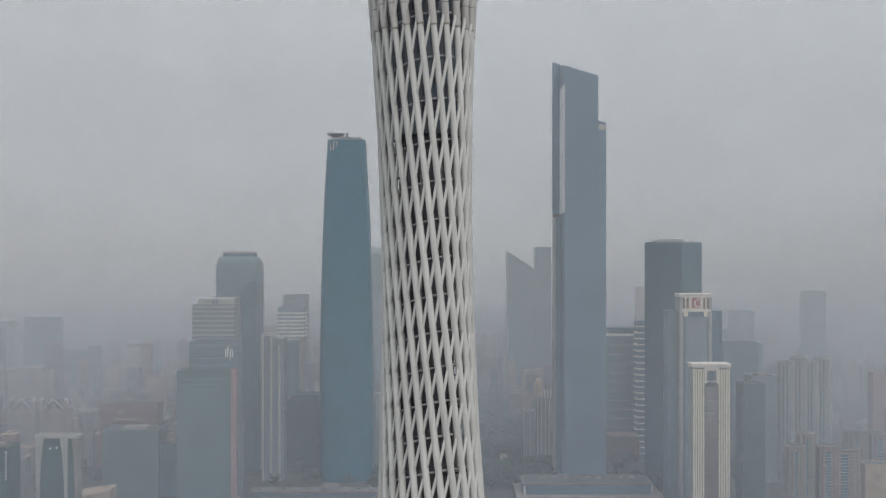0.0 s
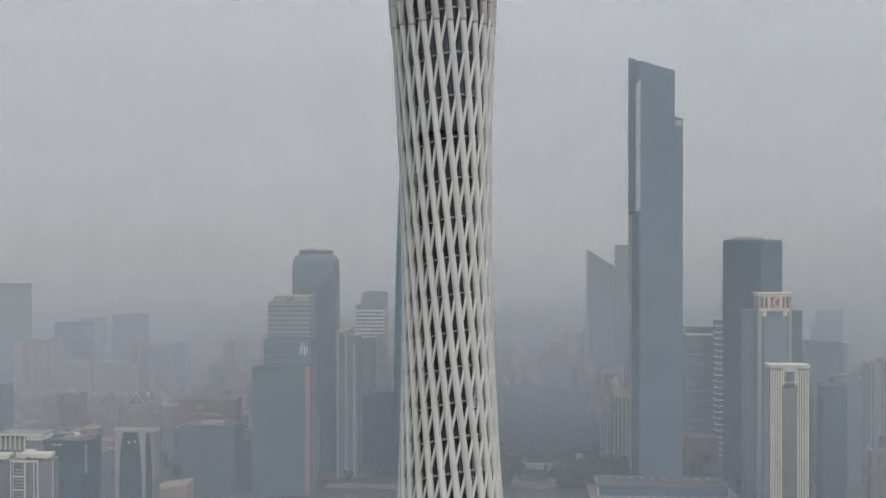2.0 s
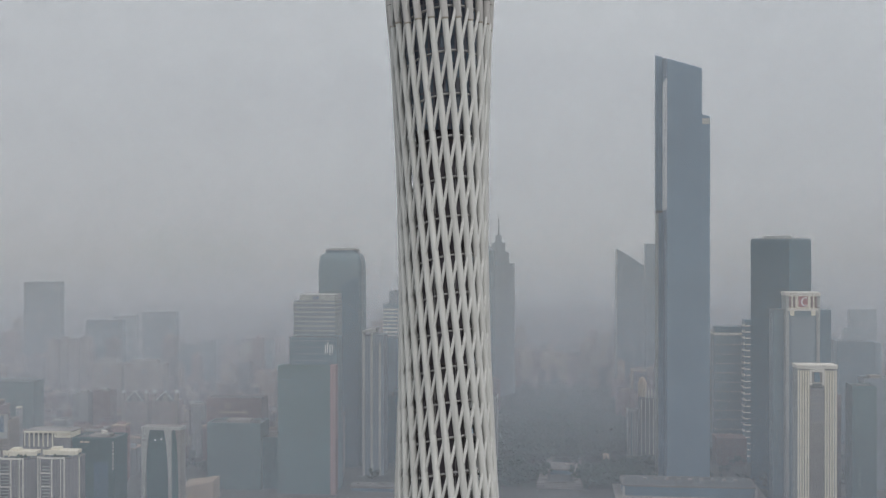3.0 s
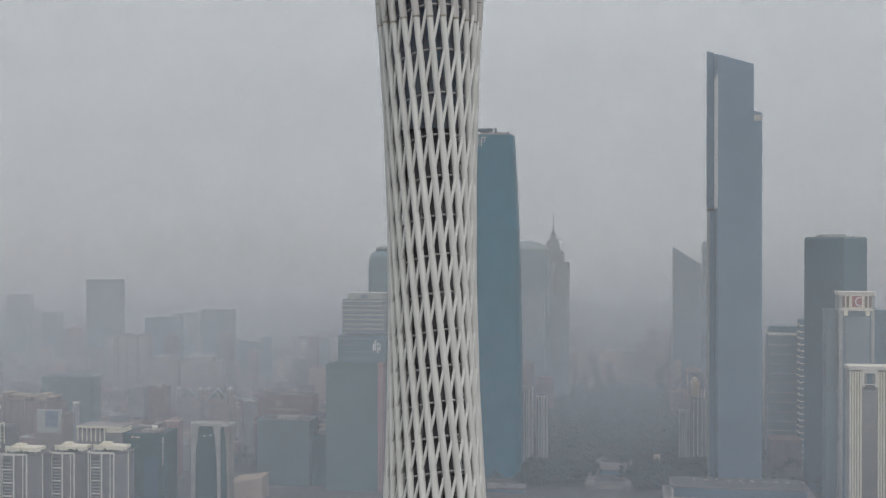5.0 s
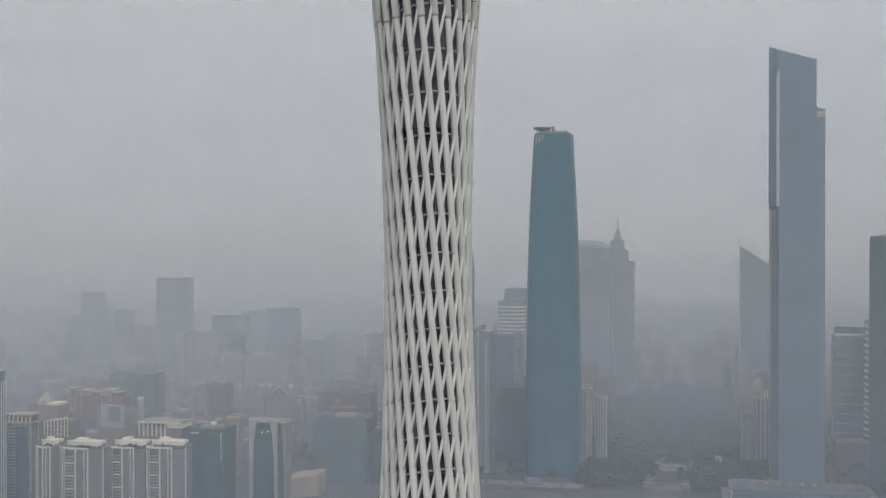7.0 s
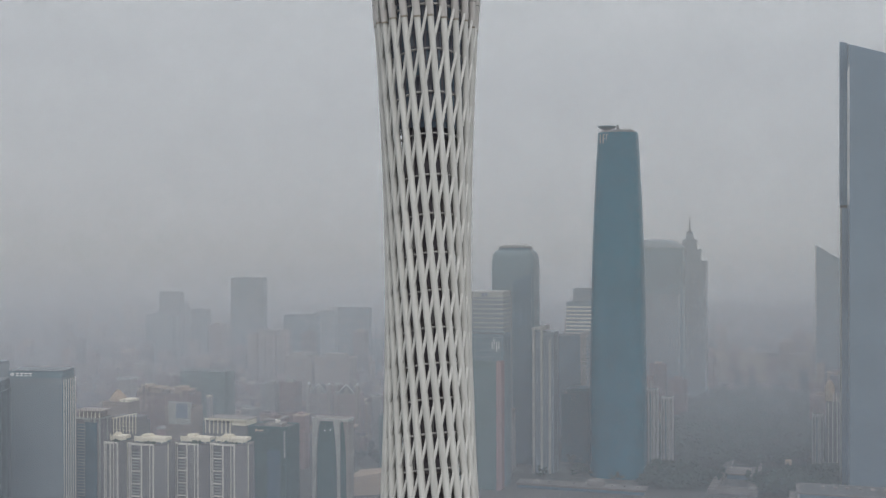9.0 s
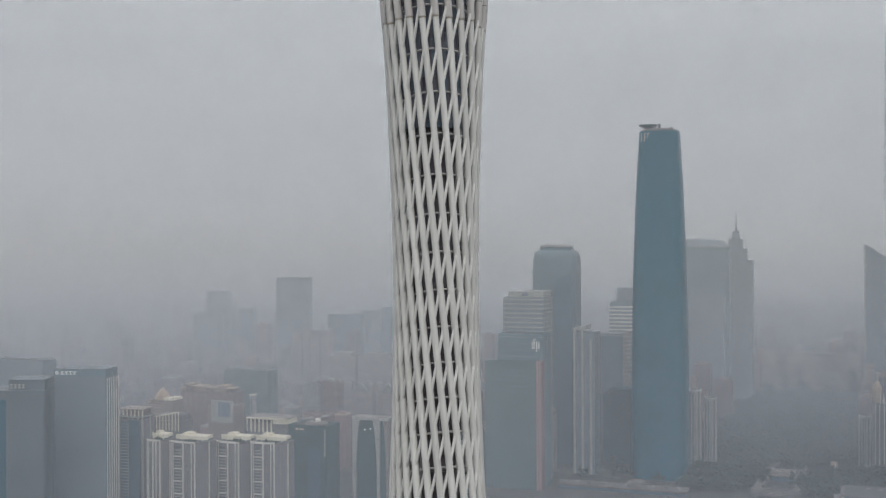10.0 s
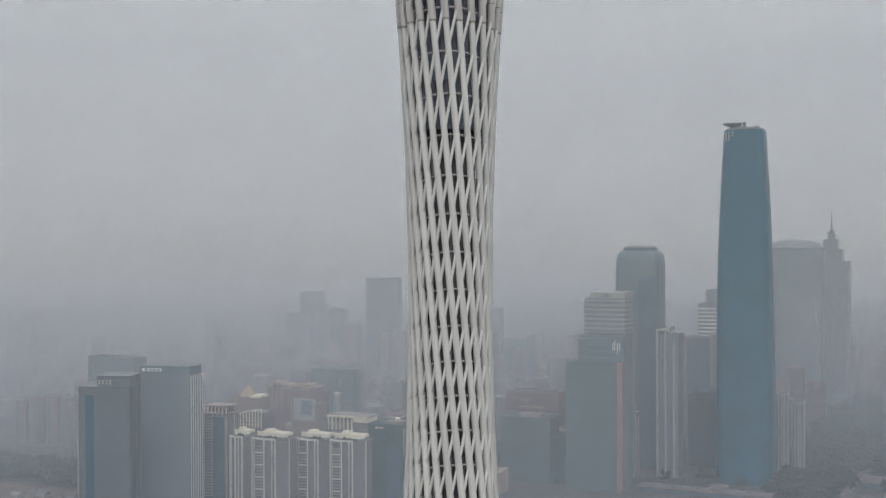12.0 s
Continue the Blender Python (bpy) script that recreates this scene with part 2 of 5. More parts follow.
def haze_material(name, cover, west):
    """A thin veil of haze: daylight scattered both ways, thinning out high above the ground and banked up towards the
    west and the east; dimmer light low down is painted into its colour.
    """
    m, n, l = nodes_of(name)
    n.remove(n["Principled BSDF"])
    out = n["Material Output"]
    dif, tra = n.new("ShaderNodeBsdfDiffuse"), n.new("ShaderNodeBsdfTranslucent")
    both, clear, veil = n.new("ShaderNodeMixShader"), n.new("ShaderNodeBsdfTransparent"), n.new("ShaderNodeMixShader")
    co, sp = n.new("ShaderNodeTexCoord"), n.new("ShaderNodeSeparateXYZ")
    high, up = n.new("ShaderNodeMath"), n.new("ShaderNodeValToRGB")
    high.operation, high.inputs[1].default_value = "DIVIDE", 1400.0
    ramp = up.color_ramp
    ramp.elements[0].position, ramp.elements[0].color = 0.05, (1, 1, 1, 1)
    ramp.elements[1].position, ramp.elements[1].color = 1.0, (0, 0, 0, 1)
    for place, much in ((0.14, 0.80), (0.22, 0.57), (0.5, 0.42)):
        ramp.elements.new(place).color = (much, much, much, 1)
    no = n.new("ShaderNodeTexNoise")
    no.inputs["Scale"].default_value, no.inputs["Detail"].default_value = 0.0035, 3
    nr = n.new("ShaderNodeMapRange")
    nr.inputs["From Min"].default_value, nr.inputs["From Max"].default_value = 0.25, 0.75
    nr.inputs["To Min"].default_value, nr.inputs["To Max"].default_value = 0.78 * cover, 1.22 * cover
    mu = n.new("ShaderNodeMath")
    mu.operation = "MULTIPLY"
    l.new(co.outputs["Object"], sp.inputs[0])
    l.new(co.outputs["Object"], no.inputs["Vector"])
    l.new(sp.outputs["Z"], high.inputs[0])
    l.new(high.outputs[0], up.inputs["Fac"])
    # weaker light near the ground, put into the veil's colour by height
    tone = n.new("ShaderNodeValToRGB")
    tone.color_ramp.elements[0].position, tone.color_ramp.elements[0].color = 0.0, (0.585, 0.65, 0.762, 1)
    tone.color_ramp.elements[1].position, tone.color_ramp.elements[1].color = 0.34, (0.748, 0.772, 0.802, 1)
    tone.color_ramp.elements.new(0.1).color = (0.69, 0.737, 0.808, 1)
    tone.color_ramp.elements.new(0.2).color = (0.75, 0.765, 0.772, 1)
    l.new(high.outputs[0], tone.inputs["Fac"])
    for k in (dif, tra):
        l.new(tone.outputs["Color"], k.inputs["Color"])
    l.new(no.outputs["Fac"], nr.inputs["Value"])
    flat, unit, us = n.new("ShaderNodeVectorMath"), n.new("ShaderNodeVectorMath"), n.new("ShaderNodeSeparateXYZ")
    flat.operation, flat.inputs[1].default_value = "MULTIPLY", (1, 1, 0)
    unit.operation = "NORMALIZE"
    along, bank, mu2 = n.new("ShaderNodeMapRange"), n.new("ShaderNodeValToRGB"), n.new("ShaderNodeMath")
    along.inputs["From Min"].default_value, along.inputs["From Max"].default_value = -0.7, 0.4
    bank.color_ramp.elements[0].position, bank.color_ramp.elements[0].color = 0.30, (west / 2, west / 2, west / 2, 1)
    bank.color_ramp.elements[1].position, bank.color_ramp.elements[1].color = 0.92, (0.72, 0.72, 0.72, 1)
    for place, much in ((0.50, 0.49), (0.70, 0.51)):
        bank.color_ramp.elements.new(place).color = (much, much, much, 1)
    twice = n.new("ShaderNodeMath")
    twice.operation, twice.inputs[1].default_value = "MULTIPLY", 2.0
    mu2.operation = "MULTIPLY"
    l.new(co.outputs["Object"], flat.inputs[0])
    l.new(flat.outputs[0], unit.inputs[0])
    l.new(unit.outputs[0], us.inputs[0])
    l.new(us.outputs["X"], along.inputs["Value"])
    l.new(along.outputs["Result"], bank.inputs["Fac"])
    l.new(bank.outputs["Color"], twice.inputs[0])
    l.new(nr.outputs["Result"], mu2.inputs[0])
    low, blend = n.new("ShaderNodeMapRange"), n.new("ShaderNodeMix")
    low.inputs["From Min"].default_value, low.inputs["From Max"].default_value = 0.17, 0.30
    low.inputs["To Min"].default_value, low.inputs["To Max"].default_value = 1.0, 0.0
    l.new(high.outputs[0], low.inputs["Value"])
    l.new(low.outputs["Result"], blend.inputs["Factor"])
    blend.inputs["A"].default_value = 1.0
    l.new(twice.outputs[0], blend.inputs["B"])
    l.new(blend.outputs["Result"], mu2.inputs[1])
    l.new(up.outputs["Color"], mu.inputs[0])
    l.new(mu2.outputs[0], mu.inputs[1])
    both.inputs["Fac"].default_value = 0.5
    l.new(dif.outputs[0], both.inputs[1])
    l.new(tra.outputs[0], both.inputs[2])
    l.new(mu.outputs[0], veil.inputs["Fac"])
    l.new(clear.outputs[0], veil.inputs[1])
    l.new(both.outputs[0], veil.inputs[2])
    l.new(veil.outputs[0], out.inputs["Surface"])
    return m


# ---------------------------------------------------------------- mesh helpers
class Geo:
    """Collects vertices and faces for one mesh."""

    def __init__(self):
        self.v, self.f = [], []

    def box(self, x0, x1, y0, y1, z0, z1):
        k = len(self.v)
        self.v += [(x0, y0, z0), (x1, y0, z0), (x1, y1, z0), (x0, y1, z0), (x0, y0, z1), (x1, y0, z1), (x1, y1, z1), (x0, y1, z1)]
        self.f += [tuple(k + i for i in q) for q in ((3, 2, 1, 0), (4, 5, 6, 7), (0, 1, 5, 4), (1, 2, 6, 5), (2, 3, 7, 6), (3, 0, 4, 7))]
        return self

    def loft(self, rings, cap=True):
        k, n = len(self.v), len(rings[0])
        for r in rings:
            self.v += [tuple(p) for p in r]
        for a in range(len(rings) - 1):
            for i in range(n):
                j = (i + 1) % n
                self.f.append((k + a * n + i, k + a * n + j, k + (a + 1) * n + j, k + (a + 1) * n + i))
        if cap:
            for r, turn in ((rings[0], True), (rings[-1], False)):
                c = len(self.v)
                self.v += [tuple(p) for p in r]
                self.f.append(tuple(c + i for i in (reversed(range(n)) if turn else range(n))))
        return self

    def tube(self, p, q, r0, r1=None, n=10):
        p, q = Vector(p), Vector(q)
        d = (q - p).normalized()
        a = d.orthogonal().normalized()
        b = d.cross(a)
        r1 = r0 if r1 is None else r1
        turn = [(math.cos(2 * math.pi * i / n), math.sin(2 * math.pi * i / n)) for i in range(n)]
        return self.loft([[p + (a * c + b * s) * r0 for c, s in turn], [q + (a * c + b * s) * r1 for c, s in turn]])

    def prism(self, poly, z0, z1):
        """poly runs counter-clockwise; z1 is a height or one height a corner."""
        tops = z1 if isinstance(z1, (list, tuple)) else [z1] * len(poly)
        return self.loft([[(x, y, z0) for x, y in poly], [(x, y, z) for (x, y), z in zip(poly, tops)]])

    def mesh(self, name, mat, smooth=False):
        me = bpy.data.meshes.new(name)
        me.from_pydata([tuple(p) for p in self.v], [], self.f)
        me.materials.append(mat)
        if smooth:
            me.polygons.foreach_set("use_smooth", [len(p.vertices) == 4 for p in me.polygons])
        me.update()
        return me


def thing(name, x, y, label, category, z=0.0, turn=0.0, group="", kind=""):
    ob = new(name)
    ob.empty_display_size = 5
    ob.matrix_world = pose(x, y, z, 0, 0, turn)
    return tagged(ob, label, category, group, kind)


def part(name, geo, mat, parent, label="", smooth=False, at=(0, 0, 0)):
    me = geo if isinstance(geo, bpy.types.Mesh) else geo.mesh(name, mat, smooth)
    ob = new(name, me)
    ob.parent = parent
    ob.location = at
    return tagged(ob, label) if label else ob


def solid(name, geo, mat, label, category="", kind="", smooth=False, at=(0, 0, 0)):
    ob = new(name, geo.mesh(name, mat, smooth))
    ob.location = at
    return tagged(ob, label, category, "", kind)


# ---------------------------------------------------------------- ground
g = Geo()
g.v = [(-20000, -20000, 0), (20000, -20000, 0), (20000, 20000, 0), (-20000, 20000, 0)]
g.f = [(0, 1, 2, 3)]
solid("ground", g, GROUND, "dark mottled city ground of streets and greenery", "ground", "structure")
solid("road", Geo().box(-14, 14, 1250, 4200, 0.0, 0.12), ASPHALT, "straight grey asphalt avenue between the tall towers", "road", "structure", at=(28, 0, 0))

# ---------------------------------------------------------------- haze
# curved see-through sheets added in place of hazy air
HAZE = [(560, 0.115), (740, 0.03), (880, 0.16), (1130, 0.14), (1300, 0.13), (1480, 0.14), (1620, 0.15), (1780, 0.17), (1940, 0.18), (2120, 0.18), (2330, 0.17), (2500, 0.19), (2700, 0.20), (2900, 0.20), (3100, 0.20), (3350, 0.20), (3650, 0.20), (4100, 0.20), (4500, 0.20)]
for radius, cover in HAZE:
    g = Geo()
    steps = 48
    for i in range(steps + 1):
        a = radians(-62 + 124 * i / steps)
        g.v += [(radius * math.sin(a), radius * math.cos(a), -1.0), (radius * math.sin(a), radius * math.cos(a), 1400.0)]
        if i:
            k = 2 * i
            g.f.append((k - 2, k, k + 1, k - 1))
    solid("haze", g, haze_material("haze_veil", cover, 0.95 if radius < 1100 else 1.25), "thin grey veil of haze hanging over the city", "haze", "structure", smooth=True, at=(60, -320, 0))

# ---------------------------------------------------------------- the lattice tower
TZ = 290.0
TA0 = Matrix(((5.9312, 11.0792), (-15.2376, 3.4407)))
TA1 = Matrix(((-6.7722, 3.6458), (-3.3403, -6.7961)))
TC0, TC1 = Vector((-0.19, 0.035)), Vector((-1.19, 2.74))
TILT_X, TILT_Y = 0.1625, -0.2529


def shaft(z, angle, scale=1.0):
    """A point on the shaft's oval at height z."""
    k = (z - TZ) / 70.0
    u = Vector((math.cos(angle), math.sin(angle)))
    return (TA0 @ u + (TA1 @ u) * k) * scale + TC0 + TC1 * k


def column_point(j, z):
    p = shaft(z, 2 * math.pi * j / 24)
    return Vector((p.x, p.y, z))


def column_at_ring(j, zc):
    """Where column j passes the slanting plane of the ring whose centre is at height zc."""
    z = zc
    for _ in range(12):
        p = shaft(z, 2 * math.pi * j / 24)
        c = TC0 + TC1 * ((z - TZ) / 70.0)
        z = zc + TILT_X * (p.x - c.x) + TILT_Y * (p.y - c.y)
    return column_point(j, z)


def outward(p, d=0.3):
    """The point p moved a little away from the tower's axis."""
    r = Vector((p.x, p.y, 0)).normalized()
    return p + r * d


RINGS = [208.2, 217.8, 227.4, 237.1, 246.7, 256.4, 266.3, 276.6, 287.1, 297.8, 308.6, 319.9, 331.4, 343.2, 355.4, 368.0, 381.2, 394.0, 407.0, 420.0, 433.0]
while RINGS[0] > 16:
    RINGS.insert(0, RINGS[0] - max(8.0, 9.4 - (217 - RINGS[0]) * 0.006))

tower = thing("lattice_tower", 0, 0, "tall twisted white steel lattice tower with a narrow waist", "tower")
SLEEVE_Z = 356.0
worn = random.Random(17)
for j in range(24):
    foot, head = column_point(j, -1.0), column_point(j, 452.0)
    neck = column_point(j, SLEEVE_Z - 0.04 * column_point(j, SLEEVE_Z).y + worn.uniform(-0.5, 0.5))
    g = Geo().tube(foot, column_point(j, 225), 1.1, 1.03, 14).tube(column_point(j, 225), neck, 1.03, 0.9, 14)
    col = part("column", g, STEEL, tower, smooth=True)
    part("sleeve", Geo().tube(neck, head, 1.08, 1.0, 14), SLEEVE, col, "weathered grey sleeve with a stained joint", smooth=True)
    d = (head - neck).normalized()
    part("flange", Geo().tube(neck - d * 0.5, neck + d * 0.02, 1.0, 1.0, 14), BRONZE, col, "stained flange", smooth=True)
    for k, up in enumerate((worn.uniform(5.5, 7.5), worn.uniform(12, 15))):
        q = neck + d * up
        part("joint", Geo().tube(q - d * 0.09, q + d * 0.09, 1.11, 1.11, 14), SLAB, col, "dark open joint", smooth=True)

for zr in RINGS:
    zc = zr - 0.4
    rows, n, m = [], 96, 6
    for i in range(n):
        a = 2 * math.pi * i / n
        p = shaft(zc, a, 1.0)
        c = TC0 + TC1 * ((zc - TZ) / 70.0)
        q = (p - c) * 0.925
        z = zc + TILT_X * q.x + TILT_Y * q.y
        out = Vector((q.x, q.y, 0)).normalized()
        rows.append([Vector((c.x + q.x, c.y + q.y, z)) + (out * math.cos(b) + Vector((0, 0, 1)) * math.sin(b)) * 0.36 for b in [2 * math.pi * s / m for s in range(m)]])
    rows.append(rows[0])
    part("ring", Geo().loft(rows, cap=False), STEEL_RING, tower, "slanting grey ring beam", smooth=True)

far_braces = Geo()
for k in range(len(RINGS) - 1):
    for j in range(24):
        p, q = outward(column_at_ring(j, RINGS[k])), outward(column_at_ring(j + 1, RINGS[k + 1]))
        if 217 < RINGS[k] < 350:
            part("brace", Geo().tube(p, q, 0.46, 0.46, 8), STEEL_THIN, tower, smooth=True)
        else:
            far_braces.tube(p, q, 0.5, 0.5, 6)
tagged(part("braces_beyond", far_braces, STEEL_THIN, tower, "white slanting braces"), kind="stuff")

for k in range(len(RINGS) - 1):
    if not 217 < RINGS[k] < 370:
        continue
    for j in range(0, 24):
        p = column_at_ring(j, RINGS[k] - 0.4)
        c = TC0 + TC1 * ((p.z - TZ) / 70.0)
        q = Vector((c.x + (p.x - c.x) * 0.925, c.y + (p.y - c.y) * 0.925, p.z))
        part("bracket", Geo().tube(q, p, 0.22, 0.26, 6), STEEL_RING, tower)
for i in range(16):
    a = 2 * math.pi * (i + 0.3) / 16
    p = shaft(TZ, a, 0.625)
    pipe = Geo().tube((p.x, p.y, 200), (p.x, p.y, 330), 0.16 + 0.1 * (i % 3), None, 6)
    part("riser_pipe", pipe, SLAB if i % 2 else STEEL_RING, tower)
# small white and dark boxes scattered at random over the ring nodes
lamp = random.Random(4)
for i in range(26):
    j, k = lamp.randrange(24), lamp.choice([z for z in RINGS if 217 < z < 370])
    p = column_at_ring(j, k)
    c = TC0 + TC1 * ((p.z - TZ) / 70.0)
    x, y = c.x + (p.x - c.x) * 0.9, c.y + (p.y - c.y) * 0.9
    part("floodlight", Geo().box(x - 0.25, x + 0.25, y - 0.25, y + 0.25, p.z + 0.3, p.z + 1.3), SIGN if i % 2 else ROOF_AND_SHADE, tower, "small white or dark box at a ring node")

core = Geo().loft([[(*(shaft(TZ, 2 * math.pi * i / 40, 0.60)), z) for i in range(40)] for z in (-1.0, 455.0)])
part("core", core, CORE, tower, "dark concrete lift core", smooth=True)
for i in range(84):
    z = 8 + 5.25 * i
    if z < 200:
        continue
    wide = 0.645
    g = Geo().loft([[(*(shaft(TZ, 2 * math.pi * s / 32, wide)), z + h) for s in range(32)] for h in (0.0, 0.35)])
    part("walkway", g, SLAB, tower)
cabin = Geo().loft([[(*(shaft(z, 2 * math.pi * i / 48, 0.80)), z) for i in range(48)] for z in [326 + 6 * s for s in range(21)]])
part("glazed_shell", cabin, TOWER_GLASS, tower, "dark bluish glazed floors inside the lattice", smooth=True)


# ---------------------------------------------------------------- buildings
def block(name, x0, x1, y, deep, h, mat, label, bands=None, fins=None, roof=True, category="office tower", group="", parapet=1.6, roof_mat=None):
    """A box building: x0 to x1, its south front at y. bands: (step, height, proud, material); fins: (step, width, proud, material)."""
    w = x1 - x0
    ob = thing(name, (x0 + x1) / 2, y + deep / 2, label, category, group=group)
    a, b = w / 2, deep / 2
    part("wall", Geo().box(-a, a, -b, b, -1, h - parapet), mat, ob)
    rim = Geo()
    for q in ((-a, a, -b, -b + 0.8), (-a, a, b - 0.8, b), (-a, -a + 0.8, -b + 0.8, b - 0.8), (a - 0.8, a, -b + 0.8, b - 0.8)):
        rim.box(*q, h - parapet, h)
    part("parapet", rim, roof_mat or mat, ob)
    part("roof", Geo().box(-a + 0.8, a - 0.8, -b + 0.8, b - 0.8, h - parapet, h - parapet + 0.3), ROOF_AND_SHADE, ob)
    if roof:
        r = random.Random(int(abs(x0) * 7 + h))
        part("plant_room", Geo().box(-a * r.uniform(0.3, 0.6), a * r.uniform(0.3, 0.6), -b * 0.4, b * 0.5, h - parapet + 0.3, h + r.uniform(1.5, 3.5)), CONCRETE, ob)
    if bands:
        step, tall, proud, bm = bands
        me = Geo().box(-a - proud, a + proud, -b - proud, b + proud, 0, tall).mesh("floor_band", bm)
        z = step
        while z < h - parapet - tall:
            part("floor_band", me, bm, ob, at=(0, 0, z))
            z += step
    if fins:
        step, wide, proud, fm = fins
        me = Geo().box(-wide / 2, wide / 2, -b - proud, -b + 0.1, 0, h - parapet).mesh("fin", fm)
        x = -a + step / 2
        while x < a:
            part("fin", me, fm, ob, at=(x, 0, 0))
            x += step
    return ob


def rounded(w, d, power, n=48):
    """A rounded-off rectangle of size w by d."""
    out = []
    for i in range(n):
        a = 2 * math.pi * i / n
        c, s = math.cos(a), math.sin(a)
        out.append((w / 2 * math.copysign(abs(c) ** (2 / power), c), d / 2 * math.copysign(abs(s) ** (2 / power), s)))
    return out


# tapering teal tower with a helicopter deck
teal = thing("teal_skyscraper", -113.9, 1123, "tall tapering teal glass skyscraper with rounded corners", "skyscraper", z=8.8)
teal.scale = (0.96, 0.96, 0.97)
profile = [(-10, 71), (60, 70.6), (110, 69.8), (160, 68.8), (210, 67.2), (255, 65.2), (298, 62.6), (327, 60.6), (364, 57.4), (400, 53.6), (425, 50.8), (436, 49.4)]
g = Geo().loft([[(x, y, z) for x, y in rounded(w * 1.025, w, 3.2)] for z, w in profile])
part("wall", g, GLASS_TEAL, teal, smooth=True)
g = Geo().loft([[(x, y, 436.0) for x, y in rounded(48.2, 45, 3.2)], [(x, y, 438.6) for x, y in rounded(44, 41, 3.0)], [(x, y, 440.2) for x, y in rounded(30, 28, 2.6)], [(x, y, 440.6) for x, y in rounded(6, 6, 2)]])
part("roof", g, ROOF_AND_SHADE, teal, smooth=True)
deck = part("helicopter_deck", Geo().loft([[(x - 14, y - 8, z) for x, y in rounded(w, w, 2)] for z, w in ((440.4, 8), (443.6, 23.5), (444.6, 24.5), (445.2, 24.5))]), GLASS_GREY, teal, "flat round helicopter deck", smooth=True)
part("deck_post", Geo().tube((-14, -8, 436), (-14, -8, 441), 4.0, 3.4, 12).tube((-4, -10, 438), (-4, -10, 443.5), 0.6).tube((1, -10, 438), (1, -10, 446), 2.0, 2.0, 8), ROOF_AND_SHADE, teal)
part("mast", Geo().tube((19, -14, 434), (19, -14, 442), 0.8, 0.5, 8).tube((15, -14, 439), (18, -14, 440), 1.1, 1.1, 8), ROOF_AND_SHADE, teal)
g = Geo()
for bx, bw in ((-20.3, 1.0), (-16.6, 1.0), (-12.2, 1.0)):
    g.box(bx, bx + bw, -24.6, -22.0, 422, 433.5)
for bx, bz in ((-15.6, 432.4), (-15.6, 427.6), (-11.2, 432.4), (-11.2, 422)):
    g.box(bx, bx + 2.3, -24.6, -22.0, bz, bz + 1.1)
part("sign", g, PALE, teal, "pale letter shapes of a roof sign")

# slab tower with a slanting top
slab = thing("slanted_skyscraper", 178, 1088, "very tall grey-blue skyscraper with a slanting top and a stepped shoulder", "skyscraper")
def slope(x, y=-28.0):
    """Height of the slanting top over x and y."""
    return 507.0 + (23.0 - x) * 0.307 + (y + 28.0) * 0.159


g = Geo().prism([(-18.2, -28), (23, -28), (23, 33), (-18.2, 33)], -1, [slope(-18.2), slope(23), slope(23, 33), slope(-18.2, 33)])
part("wall", g, GLASS_STEEL, slab)
g = Geo().prism([(-26.9, 33), (-18.3, 33), (-18.3, 46), (-26.9, 46)], 338, [slope(-26.9, 33) + 1.6, slope(-18.3, 33) + 1.6, slope(-18.3, 46) + 1.6, slope(-26.9, 46) + 1.6])
part("corner_box", g, GLASS_STEEL, slab, "set-back corner box")
part("corner_soffit", Geo().prism([(-25.7, 34), (-18.3, 34), (-18.3, 45), (-25.7, 45)], 333, 338), ROOF_AND_SHADE, slab)
part("light_strip", Geo().box(-18.45, -18.2, -27.4, 32.5, 338, 497), SIGN, slab, "pale side strip")
part("lower_corner", Geo().box(-25.2, -18.3, 10, 45, -1, 334), GLASS_STEEL, slab)
part("lower_pier", Geo().box(-26.3, -25.2, 12, 45, -1, 334), PALE, slab)
g = Geo().prism([(23, -26), (33, -26), (33, 28), (23, 28)], -1, [452, 449, 449, 452])
part("shoulder", g, GLASS_STEEL, slab, "lower stepped shoulder")
part("shoulder_screen", Geo().box(23.5, 32.6, -26.5, -26.1, 440, 447), PALE, slab)
fin_mesh = Geo().box(-0.3, 0.3, -28.5, -27.9, 0, 500).mesh("fin", GLASS_STEEL)
for i in range(14):
    part("fin", fin_mesh, PALE, slab, at=(-16.5 + 2.9 * i, 0, 0))

# far slanted tower and its neighbour
far_slant = thing("far_slanted_tower", 160, 1825, "hazy glass tower with a sharply slanting top", "office tower")
part("wall", Geo().prism([(-26, -22), (26, -22), (26, 22), (-26, 22)], -1, [289, 256, 256, 289]), GLASS_DEEP, far_slant)
part("edge_strip", Geo().box(-26.6, -24.6, -22.8, -20, -1, 286), PALE, far_slant)
block("hazy_office_tower", 191, 222, 1850, 40, 297, GLASS_DEEP, "hazy flat-topped glass office tower", roof=False)

# dark square tower turned to show two faces
duo = thing("dark_square_tower", 296, 1083, "dark glass square tower showing two faces", "office tower")
part("wall", Geo().prism([(4.0, -42), (37, -4), (-4, 40), (-33.4, 2)], -1, 300), GLASS_NAVY, duo)
part("parapet", Geo().prism([(4.0, -41), (36, -4), (-4, 39), (-32.4, 2)], 300, 302), GLASS_GREY, duo)
part("plant_room", Geo().box(-14, 12, -14, 14, 302, 305.5), PALE, duo)
part("cleaning_crane", Geo().tube((-20, -6, 302), (-20, -6, 304.5), 1.0).tube((-22, -8, 304), (-8, -20, 304.6), 0.7).tube((16, -16, 302), (16, -16, 304), 1.2), PALE, duo)
g = Geo()
for i in range(5):
    g.box(-8 + 2.0 * i, -6.8 + 2.0 * i, -0.3, 0.3, 0, 5)
